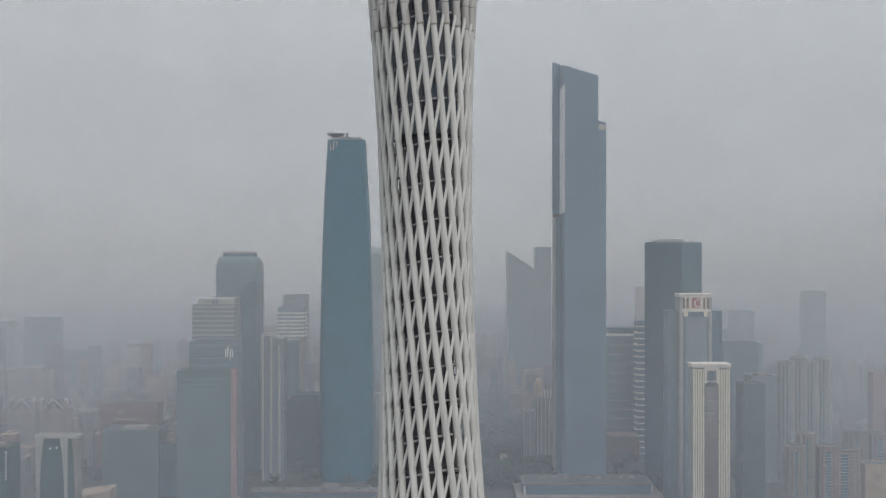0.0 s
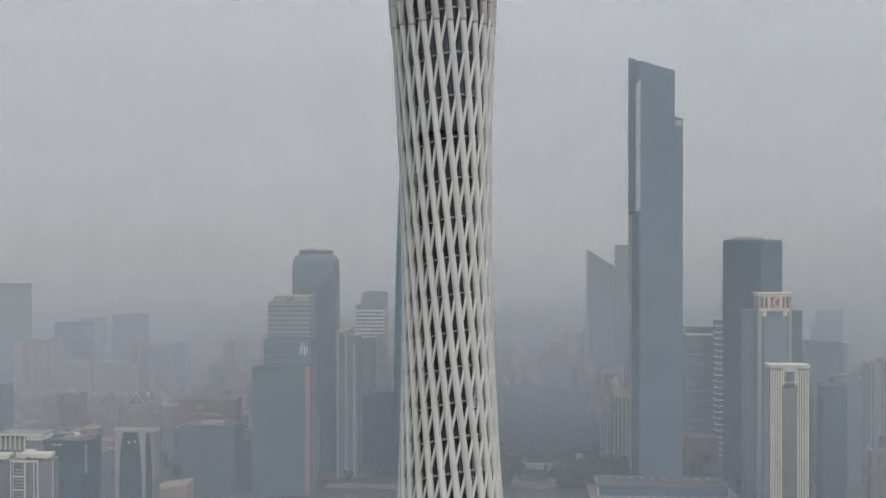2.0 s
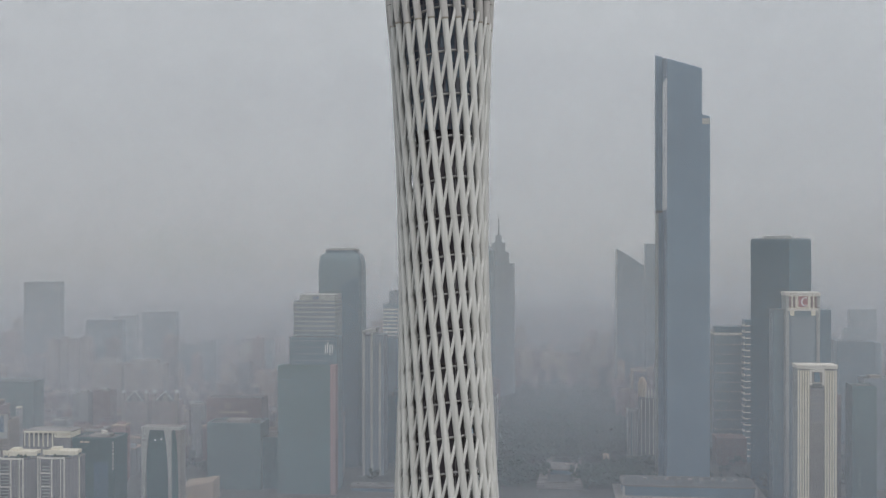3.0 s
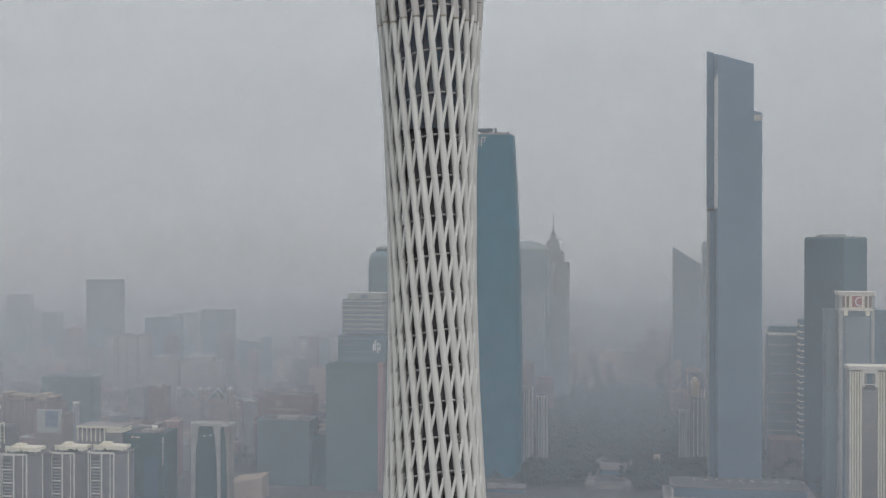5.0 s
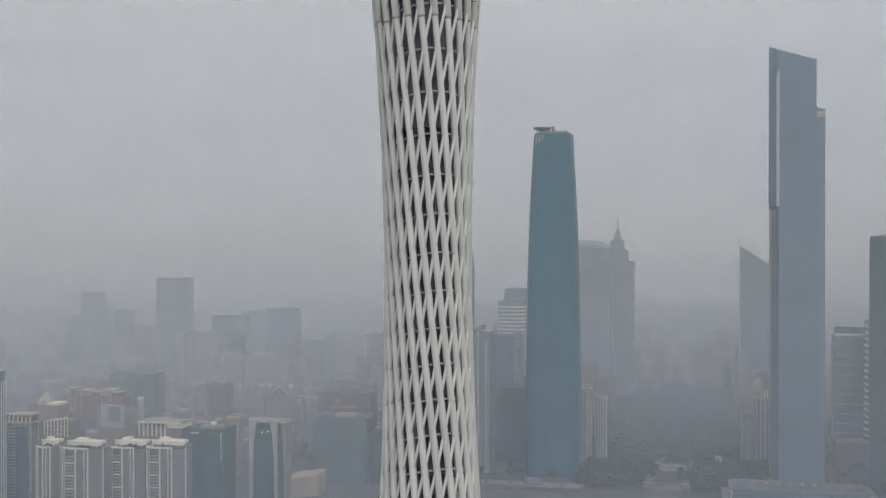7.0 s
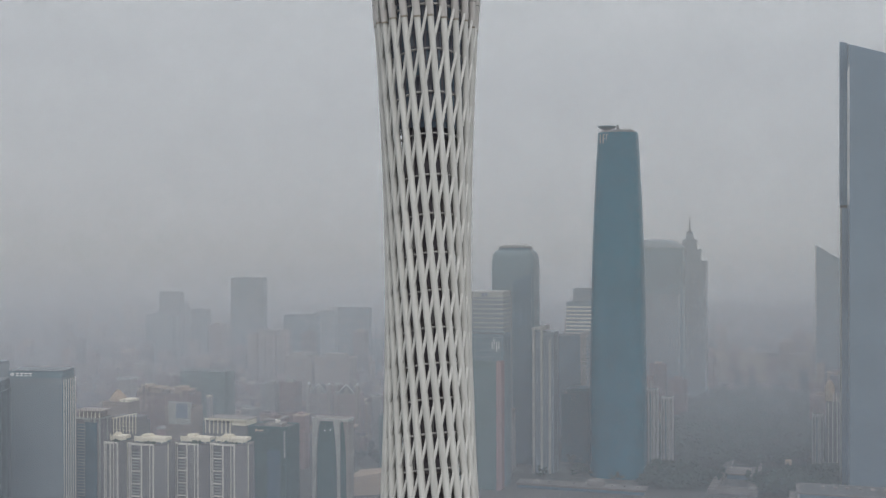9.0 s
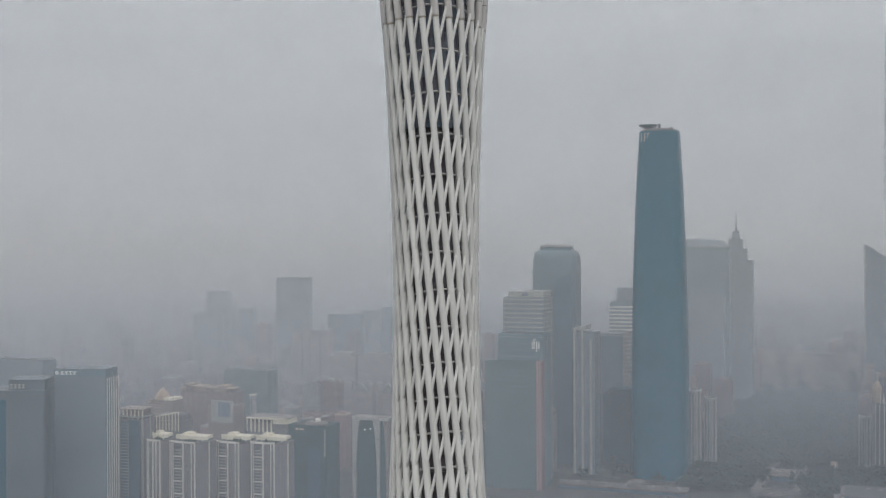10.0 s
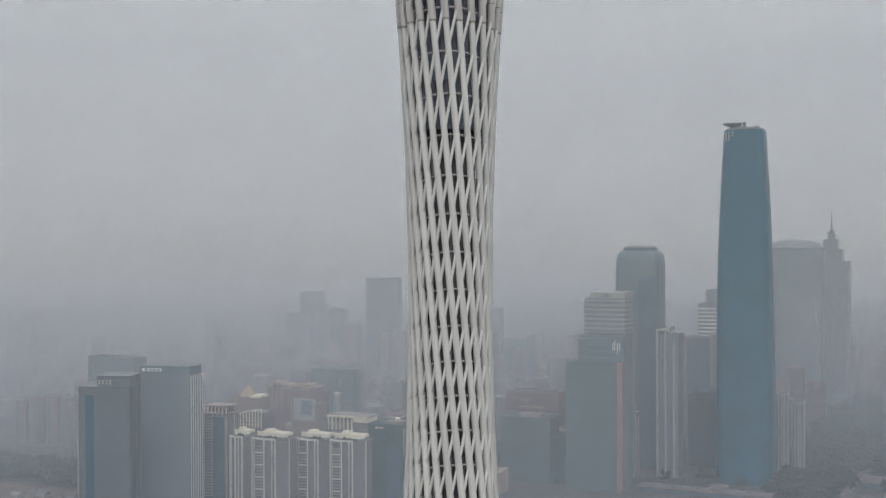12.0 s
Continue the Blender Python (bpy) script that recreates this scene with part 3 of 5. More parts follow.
sgn = part("sign", g, PALE, duo, "faint pale sign bars", at=(-3.4, -32.8, 291))
sgn.rotation_euler = (0, 0, radians(-49.6))


def framed_tower(name, x0, x1, y, deep, h, label, pier, beam, wall=GLASS_GREY):
    """A tower with a pale frame round its crown."""
    w = x1 - x0
    a, b = w / 2, deep / 2
    ob = thing(name, (x0 + x1) / 2, y + b, label, "office tower")
    part("wall", Geo().box(-a + 1.2, a - 1.2, -b + 1.2, b, -1, h - 3), wall, ob)
    for s in (-1, 1):
        part("corner_pier", Geo().box(min(s * a, s * (a - pier)), max(s * a, s * (a - pier)), -b, b, -1, h - beam), PALE, ob)
    part("top_beam", Geo().box(-a - 0.6, a + 0.6, -b - 0.6, b, h - beam, h), WHITE, ob)
    part("beam_lip", Geo().box(-a - 1.1, a + 1.1, -b - 1.2, b, h - 1.2, h + 0.2), WHITE, ob)
    return ob, a, b


emblem, a, b = framed_tower("emblem_tower", 283.5, 320.6, 975, 26, 241, "glass tower with a cream framed crown and a red emblem", 3.0, 3.6)
part("crown_panel", Geo().box(-a + 3, a - 3, -b + 0.4, -b + 3, 222.5, 237.4), CREAM, emblem)
for s in (-1, 1):
    for i in range(2):
        x = s * (9.6 + 4.4 * i)
        part("crown_window", Geo().box(x - 1.4, x + 1.4, -b + 0.1, -b + 0.5, 224, 236.5), BROWN, emblem)
part("crown_sill", Geo().box(-a + 2, a - 2, -b - 0.4, -b + 2, 220.5, 222.5), WHITE, emblem)
part("emblem_field", Geo().box(-5.0, 5.0, -b - 0.2, -b + 0.4, 224.6, 236.6), RED, emblem, "red emblem field")
g = Geo()
for i in range(7):
    t = radians(70 + 220 * i / 7)
    t2 = radians(70 + 220 * (i + 1) / 7)
    g.tube((2.6 + 4.2 * math.cos(t), -b - 0.45, 230.6 + 4.6 * math.sin(t)), (2.6 + 4.2 * math.cos(t2), -b - 0.45, 230.6 + 4.6 * math.sin(t2)), 0.75, 0.75, 6)
part("emblem_curve", g, SIGN, emblem, "pale curved emblem stroke")
part("bay", Geo().loft([[(x, y - b + 1.5, z) for x, y in rounded(27, 7, 2.4, 24)] for z in (-1, 213.5)]), GLASS_SMOKE, emblem, "bulging glass bay", smooth=True)
for s in (-1, 1):
    part("bracket", Geo().box(s * 11.5 - 2.2, s * 11.5 + 2.2, -b - 0.3, -b + 1, 215, 220.5), CREAM, emblem)
for s in (-1, 1):
    part("inner_pier", Geo().box(s * 15.4 - 0.5, s * 15.4 + 0.5, -b + 0.2, -b + 1.5, -1, 219), PALE, emblem)
part("side_wing", Geo().box(a + 0.3, a + 14, -4, b + 12, -1, 221), GLASS_DEEP, emblem)
part("west_wing", Geo().box(-a - 12, -a - 0.3, -2, b + 12, -1, 221), GLASS_GREY, emblem)

ribbed, a, b = framed_tower("ribbed_tower", 275, 314.4, 870, 24, 170.4, "ribbed stone tower with a bright framed top", 2.6, 3.4, CONCRETE)
for i in range(5):
    for s in (-1, 1):
        x = s * (8.6 + 2.55 * i)
        part("rib", Geo().box(x - 0.75, x + 0.75, -b - 0.2, -b + 1.4, -1, 165), CREAM, ribbed)
part("niche", Geo().box(-6.4, 6.4, -b + 0.3, -b + 1.3, 112, 150), WALL_GREY, ribbed)
me = Geo().box(-5.8, 5.8, -b - 0.2, -b + 0.5, 0, 0.8).mesh("niche_sill", CONCRETE)
for i in range(8):
    part("niche_sill", me, CONCRETE, ribbed, at=(0, 0, 113 + 4.4 * i))
me = Geo().box(-0.3, 0.3, -b, -b + 1.3, -1, 110.5).mesh("thin_rib", CONCRETE)
for i in range(9):
    part("thin_rib", me, CONCRETE, ribbed, at=(-6.4 + 1.6 * i, 0, 0))
part("niche_base", Geo().box(-7.2, 7.2, -b - 0.2, -b + 1.3, 110.5, 112), CONCRETE, ribbed)
part("arched_canopy", Geo().loft([[(13.5 * math.cos(q), yy, 6 + 13 * math.sin(q)) for q in [math.pi * k / 16 for k in range(17)]] for yy in (-b - 9, -b - 0.3)]), CONCRETE, ribbed, "pale arched canopy at the foot", smooth=False)
part("niche_hood", Geo().loft([[(x, y - b + 1.6, z) for x, y in rounded(12.6, 5, 2.4, 24)] for z in (147, 151, 152)]), ROOF_AND_SHADE, ribbed, smooth=True)
part("niche_frame", Geo().box(-7.4, -5.4, -b - 0.1, -b + 1, 151, 167).box(5.4, 7.4, -b - 0.1, -b + 1, 151, 167).box(-5.4, 5.4, -b - 0.1, -b + 1, 163.5, 167).box(-7.4, 7.4, -b - 0.3, -b + 1, 150, 152.5), WHITE, ribbed)
part("niche_window", Geo().loft([[(x, y - b + 0.7, z) for x, y in rounded(5.5, 1.2, 2.2, 16)] for z in (153, 161, 163)]), GLASS_DEEP, ribbed)
for i in range(6):
    me = Geo().box(-a + 1, a - 1, -b + 0.2, -b + 0.9, 0, 1.0)
    part("string_course", me, CONCRETE, ribbed, at=(0, 0, 20 + 22 * i))

# round-shouldered tower
dome = thing("round_shouldered_tower", -261, 1178, "grey-blue glass tower with rounded shoulders", "office tower")
rows = [(-1, 58.6), (200, 58.6), (262, 58.4), (272, 57.4), (278, 54.5), (281.5, 50.5), (283, 47)]
part("wall", Geo().loft([[(x, y, z) for x, y in rounded(w, w * 0.86, 7)] for z, w in rows]), GLASS_GREY, dome, smooth=True)
part("crown", Geo().loft([[(x, y, z) for x, y in rounded(w, w * 0.8, 3.4)] for z, w in ((283, 45), (286, 43), (286.6, 43.6), (288.6, 43.6))]), GLASS_DEEP, dome, smooth=True)
# darker glass over the right half of the front, slanting at the top
part("dark_bay", Geo().prism([(4, -28), (27, -26), (27, -20), (4, -20)], -1, [243, 252, 252, 243]), GLASS_DEEP, dome, "darker raised glass panel with a slanting top")
part("crown_cap", Geo().loft([[(x, y, z) for x, y in rounded(w, w * 0.8, 4)] for z, w in ((288.6, 36), (290.4, 35))]), PALE, dome)
part("crown_lip", Geo().loft([[(x, y, z) for x, y in rounded(w, w * 0.8, 3.4)] for z, w in ((287.2, 46), (288.4, 46))]), PALE, dome, smooth=True)

# striped tower, the signed block in front and its glass front
striped = block("striped_office_tower", -294.5, -243, 1038, 44, 226, GLASS_SMOKE, "office tower banded with pale floor strips", bands=(5.7, 1.8, 0.5, PALE), roof=False)
part("top_storey", Geo().box(-19, 25, -20, 20, 226, 233), PALE, striped)
part("top_sign", Geo().box(-2, 1.4, -20.6, -19.9, 227, 231).box(2.2, 5.4, -20.6, -19.9, 227.6, 231.4), SIGN_BLUE, striped, "small blue roof sign")
signed = block("signed_office_block", -290, -233, 1000, 36, 184, GLASS_GREY, "grey office block with pale sign shapes", bands=(7.8, 1.0, 0.3, GLASS_SMOKE), roof=False)
g = Geo()
b = 18.4
for bx, z0, z1 in ((5.2, 169, 178), (9.0, 169, 181), (14.0, 166, 178)):
    g.box(11 + bx * 0.62, 11 + bx * 0.62 + 1.0, -b - 0.4, -b + 0.2, z0 - 3.2, z1 - 3.2)
for bx, bz in ((9.0, 180.2), (8.4, 176.0), (14.0, 177.2), (14.0, 171.0)):
    g.box(11 + bx * 0.62, 11 + bx * 0.62 + 2.4, -b - 0.4, -b + 0.2, bz - 3.2, bz - 2.2)
g.box(22.6, 23.6, -b - 0.4, -b + 0.2, 165.8, 174.8)
part("sign", g, SIGN, signed, "pale letter shapes")
front = block("glass_front_block", -301, -232, 985, 14, 152, GLASS_PALE, "wide green glass office block", roof=False)
part("edge_pier", Geo().box(28.5, 34.9, -7.5, 7, -1, 152.6), WALL_PINK, front, "rosy corner pier")
for i in range(5):
    part("canopy_strip", Geo().box(-32, 20, -7.3, -6.9, 0, 0.8), GLASS_GREY, front, at=(0, 0, 141 - 6.4 * i))

# twin-pier tower, banded tower and slab behind
twin = thing("twin_pier_tower", -206, 1112, "slim tower with two pale piers", "office tower")
part("wall", Geo().box(-10, 14, -14, 16, -1, 180), GLASS_SMOKE, twin)
for x in (-12, -1.5, 9):
    part("pier", Geo().box(x - 1.3, x + 1.3, -16.5, -12, -1, 183 if x < 9 else 170), PALE, twin)
part("cap", Geo().prism([(-15, -17), (4, -17), (4, 10), (-15, 10)], 183, [184.5, 188.5, 188.5, 184.5]), PALE, twin)
block("banded_far_tower", -262, -218, 1533, 36, 196, GLASS_GREY, "hazy tower with white horizontal bands", bands=(6.2, 2.6, 0.8, WHITE), roof=False)
block("hazy_back_tower", -259, -219, 1580, 40, 216, GLASS_SMOKE, "hazy grey tower behind", roof=False)
block("dark_slab_block", -241.7, -191, 1329, 40, 157, GLASS_DEEP, "dark slab with pale stepped edges", bands=None, roof=False)
edge = thing("stepped_edge_block", -196, 1338, "tall pale stack of stepped balconies", "flats")
part("wall", Geo().box(-4, 4.5, -12, 12, -1, 162), CONCRETE, edge)
me = Geo().box(-5, 5.5, -13, 13, 0, 1.3).mesh("floor_band", PALE)
for i in range(26):
    part("floor_band", me, PALE, edge, at=(0, 0, 5 + 6 * i))
edge2 = copy_thing(edge, pose(-238, 1334, -6))
block("dark_annex", -199, -156, 1180, 44, 92, GLASS_DARK_TEAL, "dark teal glass annex beside the tapering tower", roof=False)
part("annex_step", Geo().box(-14, 21, -20, 20, 0, 6), GLASS_DARK_TEAL, bpy.data.objects["dark_annex"], at=(0, 0, 92))

# spired tower far behind and its domed neighbour
spired = thing("spired_tower", -86, 1815, "hazy stepped tower with a needle spire", "office tower")
for half, h0, h in ((30, -1, 260), (20, 260, 281), (12.5, 281, 299), (6, 299, 313)):
    part("tier", Geo().box(-half, half, -half * 0.9, half * 0.9, h0, h), GLASS_SMOKE, spired)
    part("tier_edge", Geo().box(-half - 0.5, half + 0.5, -half * 0.9 - 0.5, half * 0.9 + 0.5, h - 1.6, h + 0.2), GLASS_GREY, spired)
part("spire", Geo().tube((0, 0, 313), (0, 0, 330), 2.0, 1.2, 8).tube((0, 0, 330), (0, 0, 354), 0.9, 0.4, 8), ROOF_AND_SHADE, spired)
domed = thing("domed_far_tower", -136, 1730, "hazy pale tower with a shallow domed roof", "office tower")
part("wall", Geo().loft([[(x, y, z) for x, y in rounded(w, w * 0.6, 4)] for z, w in ((-1, 96), (284, 96))]), GLASS_GREY, domed, smooth=True)
part("dome", Geo().loft([[(x, y, z) for x, y in rounded(w, w * 0.6, 3)] for z, w in ((284, 94), (289, 88), (293.5, 76), (296.6, 60), (298.6, 40), (299.4, 16))]), GLASS_SMOKE, domed, "shallow glazed dome", smooth=True)
part("roof_band", Geo().loft([[(x, y, z) for x, y in rounded(w, w * 0.6, 4)] for z, w in ((281, 97), (284, 97))]), GLASS_PALE, domed, smooth=True)
block("hazy_low_slab", -150, -92, 1660, 30, 203, GLASS_SMOKE, "hazy flat-topped slab before the domed tower", roof=False)


# ---------------------------------------------------------------- flats
def flats(name, x0, x1, y, deep, h, label, group="", wall=WALL_BEIGE, trim=WHITE, balcony=True, penthouse=True, storey=3.2):
    """A block of flats with white piers, balconies and a penthouse."""
    w = x1 - x0
    a, b = w / 2, deep / 2
    ob = thing(name, (x0 + x1) / 2, y + b, label, "flats", group=group)
    part("wall", Geo().prism([(-a + 3, -b), (a - 3, -b), (a, -b + 4), (a, b), (-a, b), (-a, -b + 4)], -1, h - 3), wall, ob)
    for x, yy in ((-a, -b + 3), (-a + 3.4, -b - 0.8), (a * 0.02, -b - 0.8), (a * 0.34, -b - 0.8), (a - 3.4, -b - 0.8), (a, -b + 3), (a, b * 0.3)):
        part("pier", Geo().box(x - 0.7, x + 0.7, yy, yy + 1.4, -1, h - 1.2), trim, ob)
    part("crown_beam", Geo().prism([(-a + 3, -b - 1), (a - 3, -b - 1), (a + 0.7, -b + 3.5), (a + 0.7, b), (-a - 0.7, b), (-a - 0.7, -b + 3.5)], h - 1.2, h), trim, ob)
    part("roof", Geo().box(-a + 1, a - 1, -b + 3, b - 1, h, h + 0.3), ROOF_AND_SHADE, ob)
    if balcony:
        me = Geo().box(-a + 4.6, -a * 0.06, -b - 1.3, -b, 0, 0.55).mesh("balcony", PALE)
        me2 = Geo().box(a * 0.42, a - 4.2, -b - 0.4, -b, 0, 0.4).mesh("sill", PALE)
        z = h - 9
        i = 0
        while z > max(10, h - 95):
            part("balcony", me, trim, ob, at=(0, 0, z))
            part("sill", me2, trim, ob, at=(0, 0, z + 0.8))
            z -= storey
            i += 1
        # dark glass sheet put in for the shade behind the balconies
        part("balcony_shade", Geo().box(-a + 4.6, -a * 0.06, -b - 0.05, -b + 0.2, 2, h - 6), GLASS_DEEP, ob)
    if penthouse:
        part("penthouse", Geo().prism([(-a + 4, -b + 3), (a * 0.1, -b + 1.4), (a - 2, -b + 3), (a - 2, b - 2), (-a + 4, b - 2)], h + 3.4, h + 8.0), trim, ob, "cream curved penthouse storey")
        part("penthouse_base", Geo().box(-a + 6, a - 4, -b + 5, b - 3, h + 0.3, h + 3.4), GLASS_DEEP, ob)
        for x in (-a + 5, -a * 0.3, a * 0.3, a - 3):
            part("roof_post", Geo().tube((x, -b + 3.4, h), (x, -b + 3.4, h + 3.4), 0.4, 0.4, 6), trim, ob)
    return ob


def apartment(x0, x1, y, deep, h, label, dense=True):
    """A tower of flats: a bowed front between white piers, ledged balconies, set-back curved penthouse over a planted terrace."""
    w = x1 - x0
    a, b = w / 2, deep / 2
    ob = thing("apartment_tower", (x0 + x1) / 2, y + b, label, "flats", group="row of cream apartment towers")
    f = a * 0.42

    def bow(x):
        """The bowed front's y over x."""
        u = (x - (f - a) / 2) / ((f + a) / 2)
        return -b + 3.2 * u * u

    xs = [-a + (f + a) * k / 12 for k in range(13)]
    part("wall", Geo().prism([(x, bow(x)) for x in xs] + [(a, -b * 0.1), (a, b), (-a, b)], -1, h - 2), WALL_TOWER, ob)
    part("side_wall", Geo().prism([(f + 1.2, bow(f) + 0.2), (a + 0.3, -b * 0.1 - 0.3), (a + 0.3, b - 1), (a - 1, b - 1)], -1, h - 1.6), WALL_TOWER, ob, "plain grey side wall")
    for x, t in ((-a + 0.5, 0.55), (-a + 3.4, 0.35), (-a * 0.17, 0.65), (f - 3.2, 0.3), (f, 0.6)):
        part("pier", Geo().box(x - t, x + t, bow(x) - 1.0, bow(x) + 0.6, -1, h - 1.2), WHITE, ob)
    part("corner_pier", Geo().box(a - 0.4, a + 0.4, -b * 0.1 - 0.6, -b * 0.1 + 0.8, -1, h - 1.2), CREAM, ob)
    part("crown_beam", Geo().prism([(x * 1.02, bow(x) - 1.3) for x in xs] + [(x, bow(x) + 1.2) for x in reversed(xs)], h - 1.3, h + 0.3), WHITE, ob)
    part("side_beam", Geo().prism([(f + 0.6, bow(f) - 0.2), (a + 0.6, -b * 0.1 - 0.6), (a + 0.6, b), (-a, b), (-a, bow(-a) + 1.3), (f + 0.6, bow(f) + 1.3)], h - 0.9, h - 0.1), CONCRETE, ob)
    left, right = -a + 6.0, -a * 0.30
    mid = bow((left + right) / 2)
    me = Geo().box(left, right, mid - 1.5, mid + 0.2, 0, 1.0).mesh("balcony", PALE)
    me2 = Geo().box(a * 0.0, f - 4.4, -b - 0.2, -b + 1.2, 0, 0.4).mesh("sill", CONCRETE)
    me3 = Geo().box(left - 0.5, right + 0.6, mid - 2.0, mid + 0.2, 0, 1.2).mesh("ledge", WHITE)
    # flat dark sheet; the shade behind the balconies is in its colour
    part("balcony_shade", Geo().box(left - 0.6, right + 0.4, mid - 0.2, mid + 0.4, 2, h - 5), ROOF_AND_SHADE, ob, "dark sheet painted as shade behind the balconies")
    r = random.Random(int(-x0))
    z, i = h - 9, 0
    while z > 12:
        if dense and i % 4 == 2:
            part("ledge", me3, WHITE, ob, at=(0, 0, z))
        else:
            part("balcony", me, PALE, ob, at=(r.uniform(-0.5, 0.5), 0, z))
        part("sill", me2, CONCRETE, ob, at=(0, 0, z + 0.8))
        z -= 3.2
        i += 1
    part("terrace", Geo().box(-a + 1, f - 1, -b + 3.4, b - 1, h, h + 0.3), ROOF_AND_SHADE, ob)
    part("penthouse_glazing", Geo().box(-a + 5, a - 3, -b + 7.0, b - 3, h, h + 2.0), GLASS_DEEP, ob)
    p0, p1 = -a + 3.0, a + 0.6
    front = [(p0 + (p1 - p0) * q / 14, -b + 3.4 + 4.2 * abs(q / 7 - 1) ** 2) for q in range(15)]
    tops = [h + 6.6 - 0.09 * q for q in range(15)]
    part("penthouse", Geo().prism(front + [(x, yy + 1.0) for x, yy in reversed(front)], h + 1.8, tops + tops[::-1]), CREAM, ob, "cream curved penthouse screen")
    part("penthouse_room", Geo().box(p0 + 2.5, p1 - 3.0, -b + 9.0, b - 2.5, h + 2.0, h + 5.2), CREAM, ob)
    part("lift_house", Geo().box(-a * 0.55, -a * 0.1, 0, b - 4, h + 5.2, h + 7.4), CREAM, ob)
    for x in (-a + 5, -a * 0.45, 0, a * 0.45, a - 4):
        part("roof_post", Geo().box(x - 0.4, x + 0.4, -b + 6.0, -b + 6.7, h, h + 2.0), CREAM, ob)
    g = Geo()
    for _ in range(18):
        cx, cy, q = r.uniform(-a * 0.1, f + 3), r.uniform(-b + 2.2, -b + 4.6), r.uniform(0.5, 1.2)
        if r.random() < 0.25:
            q *= 1.5
        g.loft([[(cx + u * q * k, cy + v * q * k, h + 0.3 + q * zz) for u, v in rounded(2, 2, 2, 7)] for zz, k in ((0, 0.5), (0.8, 1.0), (1.6, 0.8), (2.1, 0.3))])
    part("terrace_planting", g, LEAF, ob, "dark shrubs on the terrace")
    return ob


apartment(-577.7, -556, 690, 24, 90, "slim cream apartment tower with white piers", False)
apartment(-548.8, -509, 690, 26, 90, "cream apartment tower with white piers, balconies and curved penthouse")
apartment(-513.0, -476, 720, 26, 87, "cream apartment tower with white piers, balconies and curved penthouse")
apartment(-472.0, -434, 720, 26, 88.5, "cream apartment tower with white piers, balconies and curved penthouse")

# dark glass pair further west
west = thing("dark_glass_tower", -636.5, 575, "dark glass tower with a rounded corner and a set-back top", "office tower", turn=24)
part("wall", Geo().loft([[(x, y, z) for x, y in rounded(53, 42, 8)] for z in (-1, 153, 155)]), GLASS_DUSK, west, smooth=True)
part("upper_storeys", Geo().box(-8, 25, -16, 18, 155, 164), GLASS_DUSK, west)
part("upper_rim", Geo().box(-8.5, 25.5, -16.5, 18.5, 164, 165), GLASS_DUSK, west)
part("parapet", Geo().loft([[(x, y, z) for x, y in rounded(w, w * 0.79, 8)] for z, w in ((153.6, 53.4), (155.2, 53.4))]), GLASS_DUSK, west, smooth=True)
part("corner_strip", Geo().box(-27.4, -26.2, -17, -14, -1, 149), PALE, west)
# proud dark strip; the recess is only suggested by its darker colour
part("dark_recess", Geo().box(-18, -9.5, -21.25, -20.6, -1, 147), GLASS_NAVY, west, "dark strip of glazing laid on as a recess")
g = Geo()
for i in range(4):
    g.box(-7 + 3.6 * i, -4.6 + 3.6 * i, -16.6, -16.0, 157, 158).box(-7 + 3.6 * i, -4.6 + 3.6 * i, -16.6, -16.0, 160, 161).box(-6.2 + 3.6 * i, -5.4 + 3.6 * i, -16.6, -16.0, 158, 160)
part("sign", g, PALE, west, "row of pale sign bars")
wide = thing("wide_glass_slab", -623.5, 653, "wide grey glass slab with a white lattice end", "office tower", turn=14)
part("wall", Geo().box(-27, 27, -15, 15, -1, 160), GLASS_SMOKE, wide)
part("upper_band", Geo().box(-27.2, 27.2, -15.2, 15.2, 160, 166.6), GLASS_GREY, wide)
part("roof_edge", Geo().box(-27, 27.6, -15.4, 15.4, 166.6, 167.4), GLASS_DUSK, wide)
g = Geo().tube((-23.6, -15.7, 163.4), (-23.6, -15.2, 163.4), 1.9, 1.9, 10)
for i in range(4):
    g.box(-20 + 4.4 * i, -16.6 + 4.4 * i, -15.7, -15.2, 164.2, 165.1).box(-20 + 4.4 * i, -16.6 + 4.4 * i, -15.7, -15.2, 161.8, 162.6).box(-18.8 + 4.4 * i, -17.9 + 4.4 * i, -15.7, -15.2, 162.6, 164.2)
part("sign", g, SIGN, wide, "row of pale sign shapes")
part("end_panel", Geo().box(27, 28.4, -15, 15, -1, 156), GLASS_DEEP, wide)
post = Geo().box(28.4, 28.9, -0.8, 0.8, -1, 158).mesh("lattice_post", WHITE)
for i in range(6):
    part("lattice_post", post, WHITE, wide, at=(0, -14.6 + 5.8 * i, 0))
bar = Geo().box(28.4, 28.7, -15, 15, 0, 0.5).mesh("lattice_bar", PALE)
for i in range(37):
    part("lattice_bar", bar, PALE, wide, at=(0, 0, 4 + 4.15 * i))
lines = Geo().box(-26.8, 26.8, -15.25, -15.0, 0, 0.45).mesh("floor_line", GLASS_GREY)
for i in range(37):
    part("floor_line", lines, GLASS_DUSK, wide, at=(0, 0, 4 + 4.15 * i))
block("hazy_west_block", -861, -789, 789, 24, 155, GLASS_SMOKE, "hazy flat-topped block behind the dark glass pair", roof=False)

flats("apartment_block", -634.9, -604.4, 720, 26, 108, "grey flats with striped balconies", "", WALL_TOWER, PALE, True, False)
pergola = bpy.data.objects["apartment_block"]
part("dark_glazing", Geo().box(0.6, 14.6, -14.4, -13.1, 2, 104), GLASS_NAVY, pergola, "dark glazed half of the front")
